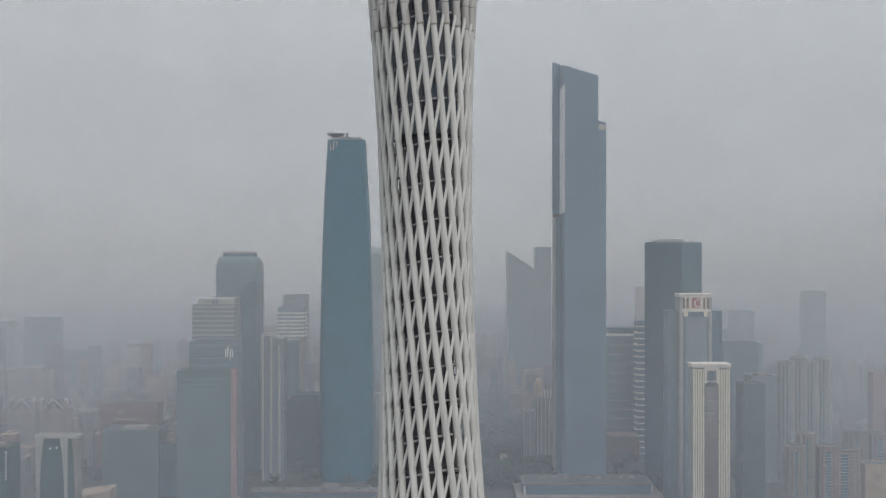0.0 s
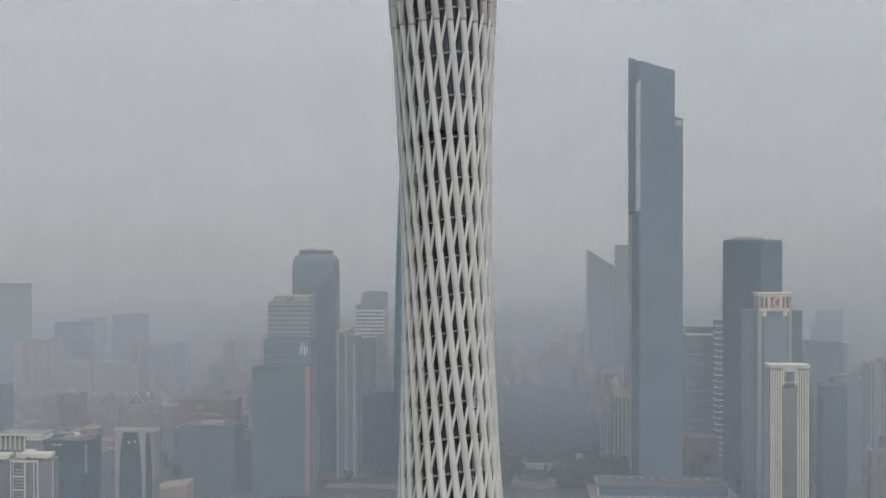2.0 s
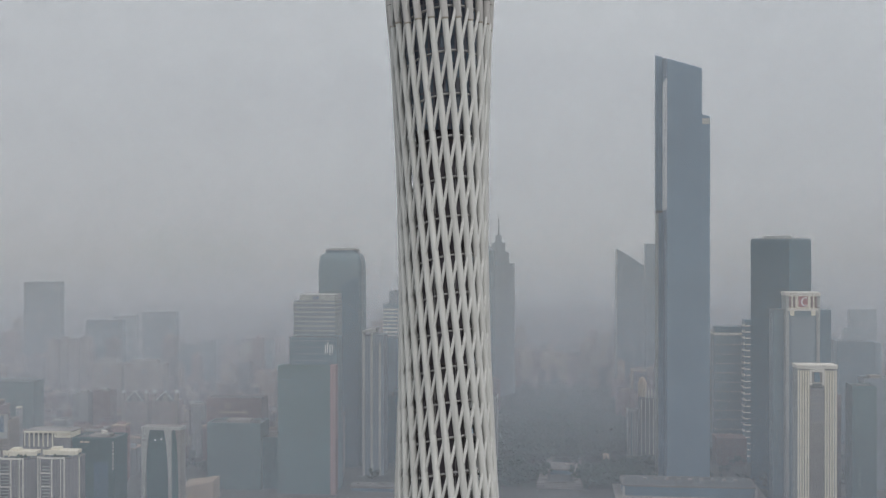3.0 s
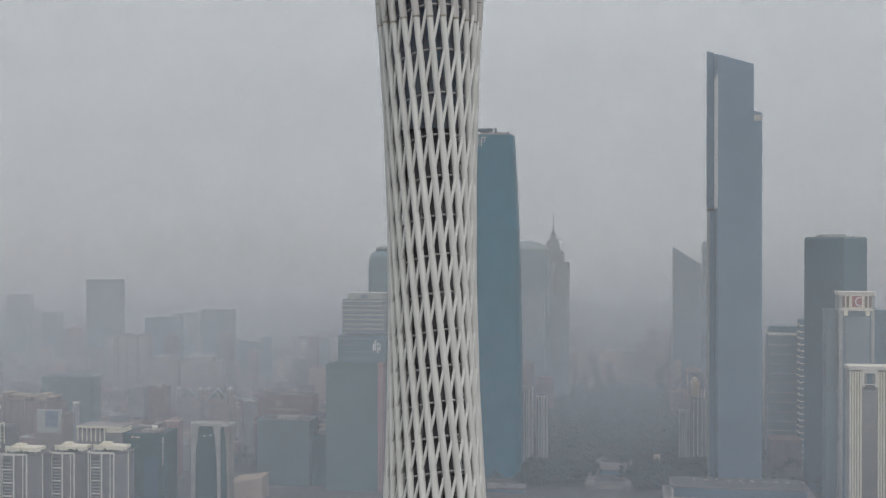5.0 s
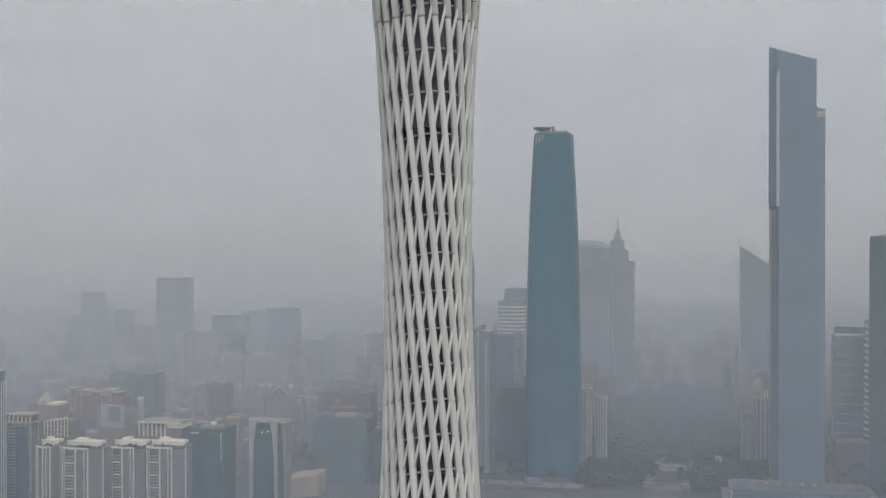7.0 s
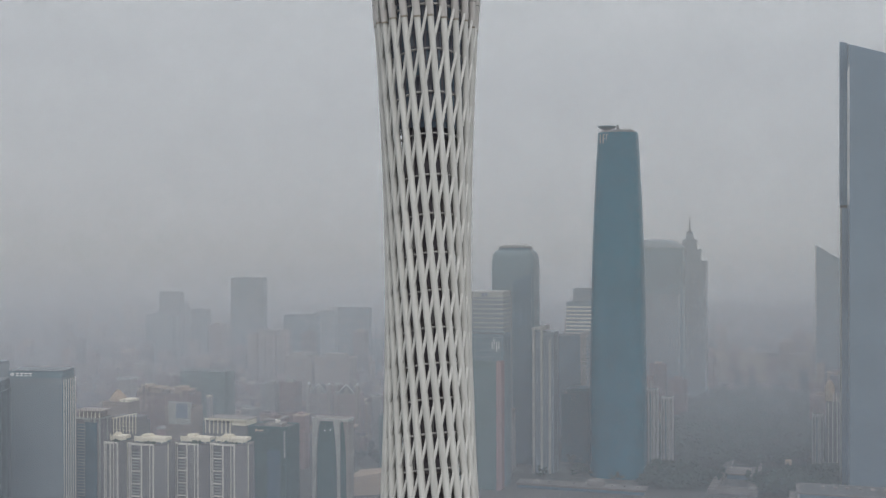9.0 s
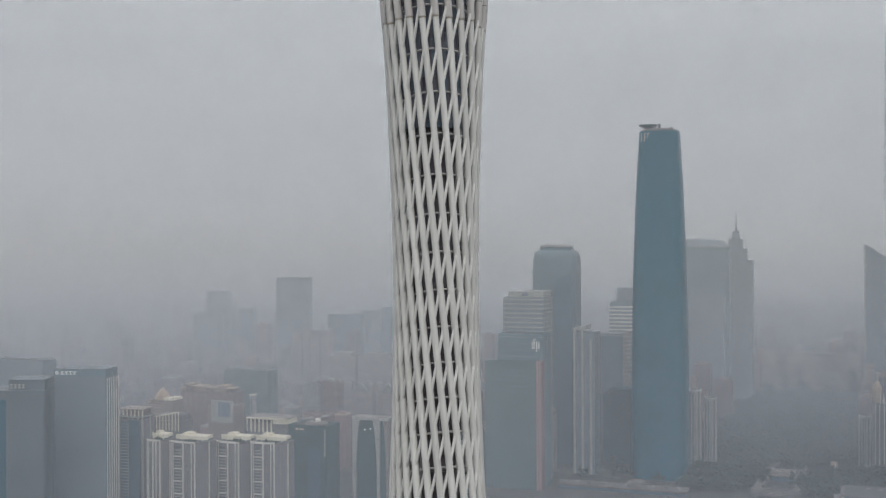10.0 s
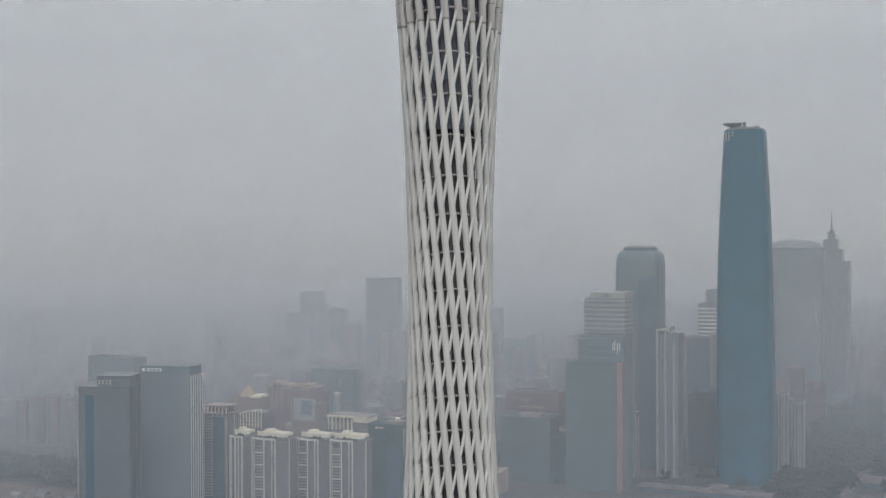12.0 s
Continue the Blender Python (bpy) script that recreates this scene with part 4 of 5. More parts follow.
part("roof_storey", Geo().box(-11, 12, -7, 10, 108, 113), WALL_BEIGE, pergola)
part("roof_slab", Geo().box(-15, 16, -11, 12, 114.2, 115.6), PAVING, pergola, "tan pergola roof")
for i in range(7):
    part("roof_post", Geo().box(-14.4 + 4.9 * i, -13.4 + 4.9 * i, -10.5, -9.5, 108, 114.2), CREAM, pergola)
white = block("white_framed_block", -540.9, -489, 835, 30, 90, WALL_GREY, "white block with an open framed top storey", roof=False)
part("roof_slab", Geo().box(-26.4, 26.4, -16.4, 15, 93.6, 94.6), CONCRETE, white)
part("roof_fascia", Geo().box(-26.8, 26.8, -17, -16.4, 92.6, 94.8), CREAM, white)
for i in range(7):
    part("roof_post", Geo().box(-26 + 5.2 * i, -24.8 + 5.2 * i, -16, -14.8, 78, 93.6), CREAM, white)
part("roof_hall", Geo().box(8, 26, -16, 10, 88, 93.6), CREAM, white)
green = block("green_glass_block", -488.5, -441, 838, 34, 88, GLASS_GREEN, "dark green glass block with a vertical sign", roof=True)
g = Geo()
for i in range(8):
    g.box(20.4, 22.4, -17.5, -17.0, 54 + 3.9 * i, 56.6 + 3.9 * i)
part("sign", g, PALE, green, "column of pale sign bars")
# sheet set on the wall, its recess painted by the dark colour alone
part("dark_recess", Geo().box(0, 16, -17.3, -16.8, -1, 62), GLASS_NAVY, green, "dark glazing laid on as a recess")
part("top_mark", Geo().box(-15, -12, -17.4, -16.9, 82, 84.4).box(-11, -5, -17.4, -16.9, 82.4, 84), GOLD, green, "small yellow sign marks")
part("roof_dish", Geo().tube((4, 0, 88), (5, 0, 93), 2.2, 3.4, 12), WHITE, green)
screen = block("white_screen_block", -599, -564, 846, 24, 104, WALL_BEIGE, "white block with a large blue screen", roof=False)
part("screen_wall", Geo().box(-13, 16, -12.8, -11, 84, 110), PALE, screen)
part("screen", Geo().box(-3, 12, -13.2, -12.7, 91, 108), SIGN_BLUE, screen, "blue display screen")
numbers = block("trellis_roof_block", -620, -585, 765, 26, 98, WALL_GREY, "grey block with a slanting trellised roof", roof=False)
for i in range(9):
    x = -16 + 4 * i
    part("trellis_bar", Geo().box(x - 0.35, x + 0.35, -13.9, -13.1, 86, 100.5 + 0.22 * (x + 16)), CREAM, numbers)
for z in (89, 93, 97):
    part("trellis_rail", Geo().box(-16.4, 16.4, -13.7, -13.3, z, z + 0.5), CREAM, numbers)
part("trellis_beam", Geo().tube((-16.6, -13.5, 100.5), (16.6, -13.5, 107.8), 0.6, 0.6, 6), CREAM, numbers)
part("roof_hall", Geo().box(-15, 15, -9, 10, 98, 103), WALL_GREY, numbers)

# portal building
portal = thing("portal_building", -402, 878, "dark glass building inside a pale flared portal frame", "office tower")
part("wall", Geo().box(-17, 19, -6, 8, -1, 92), GLASS_GREEN, portal)
part("lintel", Geo().box(-22.4, 22.4, -9, 9, 92, 95.2), PALE, portal, "pale roof slab")
poly = [(-22, 92), (-13.2, 92), (-15.2, 80), (-16.8, 62), (-17.8, 40), (-18.2, 0), (-22, 0)]
part("flared_leg", Geo().loft([[(x, -8.5, z) for x, z in poly], [(x, 8.5, z) for x, z in poly]]), PALE, portal, "pale flared leg")
poly = [(11.6, 0), (11.6, 92), (3.4, 92), (5.4, 80), (7.0, 62), (8.0, 40), (8.4, 0)]
part("inner_leg", Geo().loft([[(x, -8.5, z) for x, z in reversed(poly)], [(x, -5.5, z) for x, z in reversed(poly)]]), PALE, portal, "pale flared inner leg")
poly = [(22, 0), (22, 92), (15.4, 92), (17.2, 80), (18.4, 62), (19.2, 40), (19.6, 0)]
part("straight_leg", Geo().loft([[(x, -7.5, z) for x, z in reversed(poly)], [(x, 8.5, z) for x, z in reversed(poly)]]), CONCRETE, portal, "pale outer leg")
part("roof_field", Geo().box(-20.6, 20.6, -7.4, 7.4, 95.2, 95.5), CONCRETE, portal)
part("emblem", Geo().box(-8, -6.4, -6.6, -6, 80, 81.6).box(-1, 0.6, -6.6, -6, 81, 82.6), SIGN, portal)
solid("tan_roofed_hall", Geo().prism([(-395, 905), (-361, 925), (-361, 950), (-395, 945)], -1, [21, 25, 27, 23]), ROOF_TAN, "low hall with a pale tan sloping roof", "hall")

# brown signed building and the pale glass block before it
brown = block("brown_sign_building", -431, -356, 1118, 30, 94.5, BROWN, "brown building with a row of small roof lights", roof=False)
g = Geo()
for i in range(13):
    g.box(-20 + 3.1 * i, -18.4 + 3.1 * i, -15.6, -15.0, 74, 75.6 + (i % 3) * 0.6)
for i in range(3):
    g.box(-12 + 3 * i, -11 + 3 * i, -15.6, -15.0, 80, 87)
part("sign", g, ROOF_TAN, brown, "warm sign marks")
block("pale_glass_block", -392, -326, 1000, 40, 80, GLASS_PALE, "wide pale grey glass block", roof=True)
block("low_glass_block", -330, -300, 1010, 36, 62, GLASS_GREEN, "low green glass block", roof=True)

# east side
flats("fin_flats", 121.6, 134.8, 1215, 16, 71.8, "slim white flats with vertical fins", "", WALL_TOWER, PALE, True, False)
gilded = block("gilded_roof_block", 138.4, 160, 1230, 24, 86.9, WALL_GREY, "grey block with a small gilded dome", fins=(5.4, 1.0, 0.6, WHITE), roof=False)
part("gilded_dome", Geo().loft([[(x - 6, y, z) for x, y in rounded(w, w, 2, 24)] for z, w in ((87, 11), (97, 12), (104, 12.4), (109, 10), (112.5, 6), (114, 1.5))]), GOLD, gilded, "dull gold dome", smooth=True)
for i in range(4):
    part("pinnacle", Geo().tube((-2 + 4 * i, -11, 87), (-2 + 4 * i, -11, 99), 0.7, 0.4, 6), WHITE, gilded)
block("grey_office_block", 243, 290, 1272, 36, 173, GLASS_GREY, "grey office block with a pale roof edge", bands=(13.0, 0.9, 0.3, PALE), roof=False, roof_mat=WHITE, parapet=3.0)
part("penthouse", Geo().box(-21, 20, -10, 12, 170, 181), GLASS_NAVY, bpy.data.objects["grey_office_block"], "dark set-back penthouse")
block("hazy_rosy_tower", 466, 497, 2300, 26, 205, WALL_PINK, "faint rosy tower in the haze", roof=False)
ladder = thing("ladder_tower", 287, 1250, "slim tower with a ladder of pale ledges", "office tower")
part("wall", Geo().box(-7.5, 7.5, -10, 10, -1, 193), GLASS_DEEP, ladder)
me = Geo().box(-8.6, 8.6, -12.4, 10, 0, 1.3).box(-8.6, -7.4, -12.4, -11.4, 1.3, 3.4).box(7.4, 8.6, -12.4, -11.4, 1.3, 3.4).mesh("ledge", WHITE)
for i in range(22):
    part("ledge", me, WHITE, ladder, at=(0, 0, 8 + 8.4 * i))
part("low_hall", Geo().box(-48, -8, -34, 6, -1, 36), BROWN, ladder)
block("far_dark_block", 438, 492, 1400, 44, 152, GLASS_NAVY, "hazy dark office block", roof=False)
part("annex", Geo().loft([[(x + 34, y, z) for x, y in rounded(w, 30, 3, 24)] for z, w in ((-1, 15), (144, 15), (149, 11))]), GLASS_DEEP, bpy.data.objects["far_dark_block"], "rounded lower annex", smooth=True)
block("tan_office_slab", 330, 352, 1010, 30, 122, BROWN, "tan office slab beside the ribbed tower", roof=True)
block("green_office_slab", 352, 378, 960, 30, 139, GLASS_GREEN, "green glass slab", roof=False)
block("glass_slab_east", 395, 428, 1080, 30, 134, GLASS_SMOKE, "grey glass slab", roof=True)
for i in range(4):
    flats("apartment_slab", 455.9 + 19 * i, 473 + 19 * i, 1150 + 9 * i, 22, 142 + (3, 9, 2, 6)[i], "hazy grey apartment slab", "eastern apartment slabs", WALL_GREY, PALE, True, False)
flats("apartment_house", 373, 389.8, 850, 20, 86.6, "apartment house with closely set ledges", "eastern apartment houses", WALL_BEIGE, CONCRETE, True, False)
flats("apartment_house", 387.5, 402, 858, 20, 98.4, "apartment house with closely set ledges", "eastern apartment houses", WALL_BEIGE, CONCRETE, True, False)
flats("apartment_house", 405.8, 427, 852, 20, 86.5, "apartment house with closely set ledges", "eastern apartment houses", WALL_PINK, CONCRETE, True, False)
flats("apartment_house", 432, 458, 880, 22, 78, "apartment house with closely set ledges", "eastern apartment houses", WALL_BEIGE, CONCRETE, True, False)
flats("apartment_house", 472, 494, 950, 22, 87, "apartment house with closely set ledges", "eastern apartment houses", WALL_BEIGE, CONCRETE, True, False)
flats("apartment_house", 497, 520, 946, 22, 84, "apartment house with closely set ledges", "eastern apartment houses", WALL_PINK, CONCRETE, True, False)
flats("apartment_house", 524, 548, 960, 22, 90, "apartment house with closely set ledges", "eastern apartment houses", WALL_BEIGE, CONCRETE, True, False)
block("tan_roof_block", 470, 540, 900, 24, 58, ROOF_TAN, "low tan block with a flat roof", roof=False)
flats("residential_tower", -85, -71, 1170, 18, 102, "slim white residential tower", "pair by the square", WALL_TOWER, PALE, True, False)
flats("residential_tower", -66, -52, 1176, 18, 92, "slim white residential tower", "pair by the square", WALL_TOWER, PALE, True, False)

# far skyline
for x0, x1, y, h, mat in ((-995, -922, 1750, 224, GLASS_DEEP), (-806, -740, 1600, 161, GLASS_DEEP), (-740, -676, 1700, 170, GLASS_DEEP), (-1252, -1199, 1900, 185, GLASS_DEEP), (-1144, -1105, 1850, 152, GLASS_DEEP),
                          (-684, -632, 1722, 108, GLASS_NAVY), (-630, -611, 1718, 117, GLASS_NAVY), (579, 629, 1900, 171, GLASS_GREY), (692, 737, 1800, 214, GLASS_GREY), (575, 600, 1150, 131, WALL_PINK),
                          (-1090, -1040, 1950, 140, GLASS_GREY), (-880, -830, 1900, 150, GLASS_GREY), (-1330, -1270, 2050, 150, GLASS_GREY), (520, 560, 1700, 150, GLASS_GREY), (-1212, -1150, 1780, 145, GLASS_GREY), (-1312, -1256, 2000, 182, GLASS_GREY)):
    block("far_tower", x0, x1, y, 18, h, mat, "faint tower in the haze", roof=False, group="far skyline")

block("banded_far_block", -610, -577, 1900, 24, 106, WALL_GREY, "hazy white block with horizontal bands", bands=(6.4, 2.4, 0.6, WHITE), roof=False, category="flats")
block("plain_far_block", -575, -548, 1905, 22, 102, GLASS_GREY, "hazy grey block with a flat roof", roof=False)
block("long_pale_hall", -60, 135, 2130, 30, 64, ROOF_TAN, "faint long tan hall beyond the park", roof=False, category="hall")
for x0, x1, h in ((45, 75, 66), (85, 112, 64)):
    ob = block("capped_far_block", x0, x1, 2050, 24, h, WALL_PINK, "faint pale block with a dark cap beyond the park", roof=False, category="flats", group="capped pair beyond the park")
    part("cap", Geo().box(-(x1 - x0) / 2 - 1, (x1 - x0) / 2 + 1, -13, 13, h, h + 5), ROOF_AND_SHADE, ob)

# blocks in the western middle distance
def crowned(x, y, label):
    """A block of flats with gabled rafters between corner turrets."""
    ob = thing("gabled_block", x, y, label, "flats", group="gabled pair")
    part("wall", Geo().box(-18, 18, -12, 12, -1, 78), WALL_PINK, ob)
    for sx in (-16, 16):
        part("turret", Geo().box(sx - 2.4, sx + 2.4, -13.2, -6, -1, 89), WALL_BEIGE, ob)
        part("turret_cap", Geo().loft([[(sx + u, v - 8.7, z) for u, v in rounded(q, q, 3, 16)] for z, q in ((89, 6), (90.4, 6), (93, 2))]), PALE, ob)
        part("rafter", Geo().tube((sx * 0.8, -13, 78), (0, -13, 91), 0.9, 0.9, 6), PALE, ob)
    part("dormer", Geo().loft([[(u, v - 9, z) for u, v in rounded(q, q * 0.8, 2, 16)] for z, q in ((78, 11), (83, 11), (87, 8), (89, 3))]), CONCRETE, ob, smooth=True)
    part("gable", Geo().loft([[(-12, yy, 78), (12, yy, 78), (0, yy, 90)] for yy in (-12.4, 6)]), ROOF_AND_SHADE, ob)
    me = Geo().box(-11.6, 11.6, -13.2, -11.8, 0, 1.5).mesh("balcony", CONCRETE)
    for i in range(18):
        part("balcony", me, PALE, ob, at=(0, 0, 8 + 4.0 * i))
    return ob


crowned(-556, 1200, "pale block of flats with a gabled crown")
crowned(-514, 1204, "pale block of flats with a gabled crown")
block("teal_glass_slab", -735, -664, 1110, 30, 113, GLASS_PALE, "wide teal glass slab in the haze", roof=False)
orange = block("orange_roofed_block", -736, -654, 1000, 26, 96, BROWN, "rosy block with scaffolding and uneven tan roof storeys", roof=False)
r4 = random.Random(31)
x0 = -40.0
for k in range(8):
    x1, z1 = x0 + r4.uniform(6, 11), 96 + r4.uniform(3, 10)
    part("roof_storey", Geo().box(x0, x1, -12 + r4.uniform(0, 6), 9, 96, z1), BROWN if k % 3 == 1 else ROOF_TAN, orange)
    part("roof_slab", Geo().box(x0 - 0.6, x1 + 0.6, -12.8, 10, z1, z1 + 0.8), ROOF_TAN, orange)
    for x in (x0 + 0.8, x1 - 0.8):
        part("scaffold_post", Geo().box(x - 0.3, x + 0.3, -13.2, -12.6, 70, z1 + r4.uniform(1, 6)), ROOF_TAN, orange)
    x0 = x1 + r4.uniform(0.2, 2.5)
slim = thing("slim_pale_tower", -650, 1042, "slim pale stair tower standing free of its block", "stair tower")
part("wall", Geo().box(-2.6, 2.6, -4, 4, -1, 88), PALE, slim)
part("cap", Geo().box(-3.0, 3.0, -4.4, 4.4, 88, 89.6), CREAM, slim)
part("slot", Geo().box(-0.6, 0.6, -4.15, -3.9, 10, 84), GLASS_DEEP, slim, "dark window slot")
stepped = block("pointed_roof_block", -728, -690, 911, 24, 96, WALL_BEIGE, "cream block with a pointed roof", roof=False)
part("roof_point", Geo().loft([[(u - 4, v, z) for u, v in rounded(q, q, 5, 16)] for z, q in ((96, 18), (101, 15), (109, 4), (110, 1))]), ROOF_TAN, stepped)
part("side_terrace", Geo().box(6, 19, -12.6, 10, 96, 99), CREAM, stepped)
block("brown_flats_block", -629.4, -606, 1150, 24, 93, WALL_GREY, "grey block with a pale roof", roof=True)
block("brown_flats_block", -602, -578.4, 1156, 24, 96, BROWN, "brown block with a pale roof", roof=True)
for k in range(4):
    flats("white_capped_tower", -829 + 18 * k, -814 + 18 * k, 1500 + 8 * (k % 2), 20, 134 + (0, 5, 3, 6)[k], "hazy slim tower with a white cap", "white-capped towers", WALL_PINK, CONCRETE, False, False)
for x0, x1 in ((-709, -660), (-655, -592)):
    ob = block("cream_hall_block", x0, x1, 1400, 26, 106, WALL_BEIGE, "hazy cream block with an arched opening", roof=False)
    part("roof_storey", Geo().box(-(x1 - x0) * 0.3, (x1 - x0) * 0.3, -10, 10, 106, 112), CONCRETE, ob)
    part("opening", Geo().box(-5, 5, -13.4, -12.8, 90, 100), WALL_GREY, ob)
for x0, x1, y, h, wl in ((-1142, -1122, 940, 56, WALL_PINK), (-1118, -1103, 944, 60, WALL_BEIGE), (-1090, -1070, 950, 62, WALL_PINK), (-1068, -1048, 954, 59, WALL_PINK), (-1040, -1022, 946, 50, WALL_BEIGE), (-1016, -1004, 940, 40, WALL_BEIGE)):
    flats("rosy_flats", x0, x1, y, 16, h * 1.2, "rosy apartment building beyond the trees", "rosy flats by the trees", wl, CONCRETE, True, False)
for x, y, w, mat in ((-846, 696, 16, DULL), (-812, 706, 22, DIRT), (-880, 718, 18, DIRT), (-868, 680, 12, CONCRETE)):
    shed = thing("site_shed", x, y, "low shed with a shallow roof on the site", "shed", group="site sheds")
    part("wall", Geo().box(-w / 2, w / 2, -5, 5, 0.4, 4), CONCRETE, shed)
    part("roof", Geo().loft([[(-w / 2 - 0.6, yy, 4), (w / 2 + 0.6, yy, 4), (w / 2 + 0.6, yy * 0.1, 6), (-w / 2 - 0.6, yy * 0.1, 6)] for yy in (-6, 6)]), mat, shed)

# long roofs by the square
hall = thing("square_roof_hall", 178, 1008, "long low hall with a pale rim round a dark roof", "hall")
part("lower_storey", Geo().box(-82, 84, -42, 46, -1, 6.5), CONCRETE, hall)
part("terrace", Geo().box(-84, 86, -44, 48, 6.5, 7.8), CONCRETE, hall)
part("upper_storey", Geo().loft([[(x, y, z) for x, y in rounded(150, 56, 9)] for z in (7.8, 18.6)]), GLASS_DEEP, hall, smooth=True)
part("rim", Geo().loft([[(x, y, z) for x, y in rounded(w, w * 0.372, 9)] for z, w in ((18.6, 153), (19.4, 154), (20.2, 152))]), DULL, hall, "pale rounded roof rim", smooth=True)
part("roof", Geo().loft([[(x, y, z) for x, y in rounded(w, w * 0.355, 8)] for z, w in ((20.2, 146), (20.4, 140))]), ROOF_AND_SHADE, hall)
for x in (-74, 74):
    part("end_pier", Geo().box(x - 1.2, x + 1.2, -29, -26, 7.8, 18), PALE, hall)
for i in range(9):
    part("roof_unit", Geo().box(-50 + 13 * i, -46 + 13 * i, 4, 9, 20.4, 22), PAVING if i % 3 else CONCRETE, hall)
podium = thing("podium", -143, 1030, "long low podium with a pale roof edge", "podium")
part("wall", Geo().box(-74, 76, -23, -2, -1, 4.0), GLASS_DEEP, podium)
part("roof_slab", Geo().box(-76, 78, -25, -1, 4.0, 6.4), DULL, podium)
for i in range(10):
    part("roof_unit", Geo().box(-70 + 15 * i, -66 + 15 * i, -14, -8, 6.4, 7.6 + (i % 3) * 0.5), CONCRETE if i % 2 else DULL, podium)
part("drum", Geo().loft([[(x + 18, y - 13, z) for x, y in rounded(w, w, 2, 28)] for z, w in ((6.4, 21), (12, 21), (13.2, 17))]), DULL, podium, smooth=True)
solid("building_site", Geo().box(-1000, -740, 600, 738, 0, 0.4), DIRT, "bare tan building site by the trees", "site", "structure")
# dark green sheet added to darken the ground between the trees
solid("lawn", Geo().box(-78, 152, 1052, 1950, 0, 0.05), GRASS, "dark green lawns under the park trees", "lawn", "structure")
solid("plaza", Geo().box(14, 50, 1040, 1250, 0, 0.3), ASPHALT, "dark paved court along the square", "plaza", "structure")
for x, turn in ((13, 3), (54, 0)):
    walk_wall = thing("garden_terrace", x, 1146, "long low pale terrace wall with steps", "terrace", group="terraces along the square", turn=-turn)
    part("wall", Geo().box(-4, 4, -108, 108, -0.5, 5), DULL, walk_wall)
    part("coping", Geo().box(-4.6, 4.6, -109, 109, 5, 5.8), DULL, walk_wall)
    for i in range(9):
        part("pier", Geo().box(-5.2, 5.2, -104 + 26 * i, -101 + 26 * i, 0, 7.2), DULL, walk_wall)
cross = thing("plaza_pavilion", 33, 1140, "low plaza pavilion with a pale roof edge over dark glazing", "pavilion")
part("wall", Geo().box(-14, 14, -10, 10, 0.3, 6), GLASS_DEEP, cross)
part("roof", Geo().box(-15.5, 15.5, -11.5, 11.5, 6, 7.2), DULL, cross)
part("cross_wall", Geo().box(-15, 15, 22, 25, 0.3, 9), PAVING, cross, "pale cross wall")
steps = thing("plaza_steps", 30, 1054, "broad pale steps at the end of the court", "steps")
for i in range(5):
    part("step", Geo().box(-24, 22, -12 + 4 * i, -8 + 4 * i, 0.3, 1.2 + 1.0 * i), DULL, steps)
block("kiosk_tower", 88, 96, 1190, 8, 16, ROOF_TAN, "small tan stair tower", roof=False, category="stair tower")

# ---------------------------------------------------------------- the city between
rnd = random.Random(11)
TAKEN = [(o.location.x, o.location.y) for o in scene.objects if o.parent is None and o.type == "EMPTY"]


def filler_mesh(kind, w, d, h, wall):
    g = Geo()
    if kind == 0:
        g.box(-w / 2, w / 2, -d / 2, d / 2, -1, h).box(-w * 0.2, w * 0.25, -d * 0.2, d * 0.3, h, h + 4)
    elif kind == 1:
        g.box(-w / 2, w / 2, -d / 2, d / 2, -1, h * 0.86).box(-w * 0.36, w * 0.36, -d * 0.36, d * 0.36, h * 0.86, h).box(-w * 0.1, w * 0.1, -d * 0.1, d * 0.1, h, h + 5)
    elif kind == 2:
        g.box(-w / 2, -w * 0.12, -d / 2, d / 2, -1, h).box(-w * 0.12, w * 0.12, -d * 0.3, d / 2, -1, h + 3).box(w * 0.12, w / 2, -d / 2, d / 2, -1, h * 0.97)
    else:
        g.prism([(-w / 2 + 3, -d / 2), (w / 2 - 3, -d / 2), (w / 2, -d / 2 + 4), (w / 2, d / 2), (-w / 2, d / 2), (-w / 2, -d / 2 + 4)], -1, h).box(-w * 0.3, w * 0.3, -d * 0.2, d * 0.3, h, h + 3)
    bays = max(2, int(w / 7))
    for i in range(bays):
        x = -w / 2 + w * (i + 0.5) / bays
        if kind != 2 or abs(x) > w * 0.16:
            g.box(x - 1.3, x + 1.3, -d / 2 - 1.3, -d / 2 + 0.3, -1, h * (0.84 if kind == 1 else 0.95))
    return g.mesh("filler", wall)


walls = [WALL_BEIGE, WALL_PINK, WALL_PINK, WALL_GREY, WALL_BEIGE, BROWN, WALL_PINK]
stock = []
for i in range(28):
    w, d, h = rnd.uniform(16, 36), rnd.uniform(14, 24), rnd.uniform(30, 84)
    stock.append((filler_mesh(i % 4, w, d, h, walls[i % 7]), Geo().box(-w / 2 - 0.5, w / 2 + 0.5, -d / 2 - 0.5, d / 2 + 0.5, 0, 1.4).mesh("roof_edge", rnd.choice([CONCRETE, ROOF_TAN, ROOF_TAN, PALE])), h * (0.86 if i % 4 == 1 else 0.96 if i % 4 == 2 else 1.0)))
made = 0
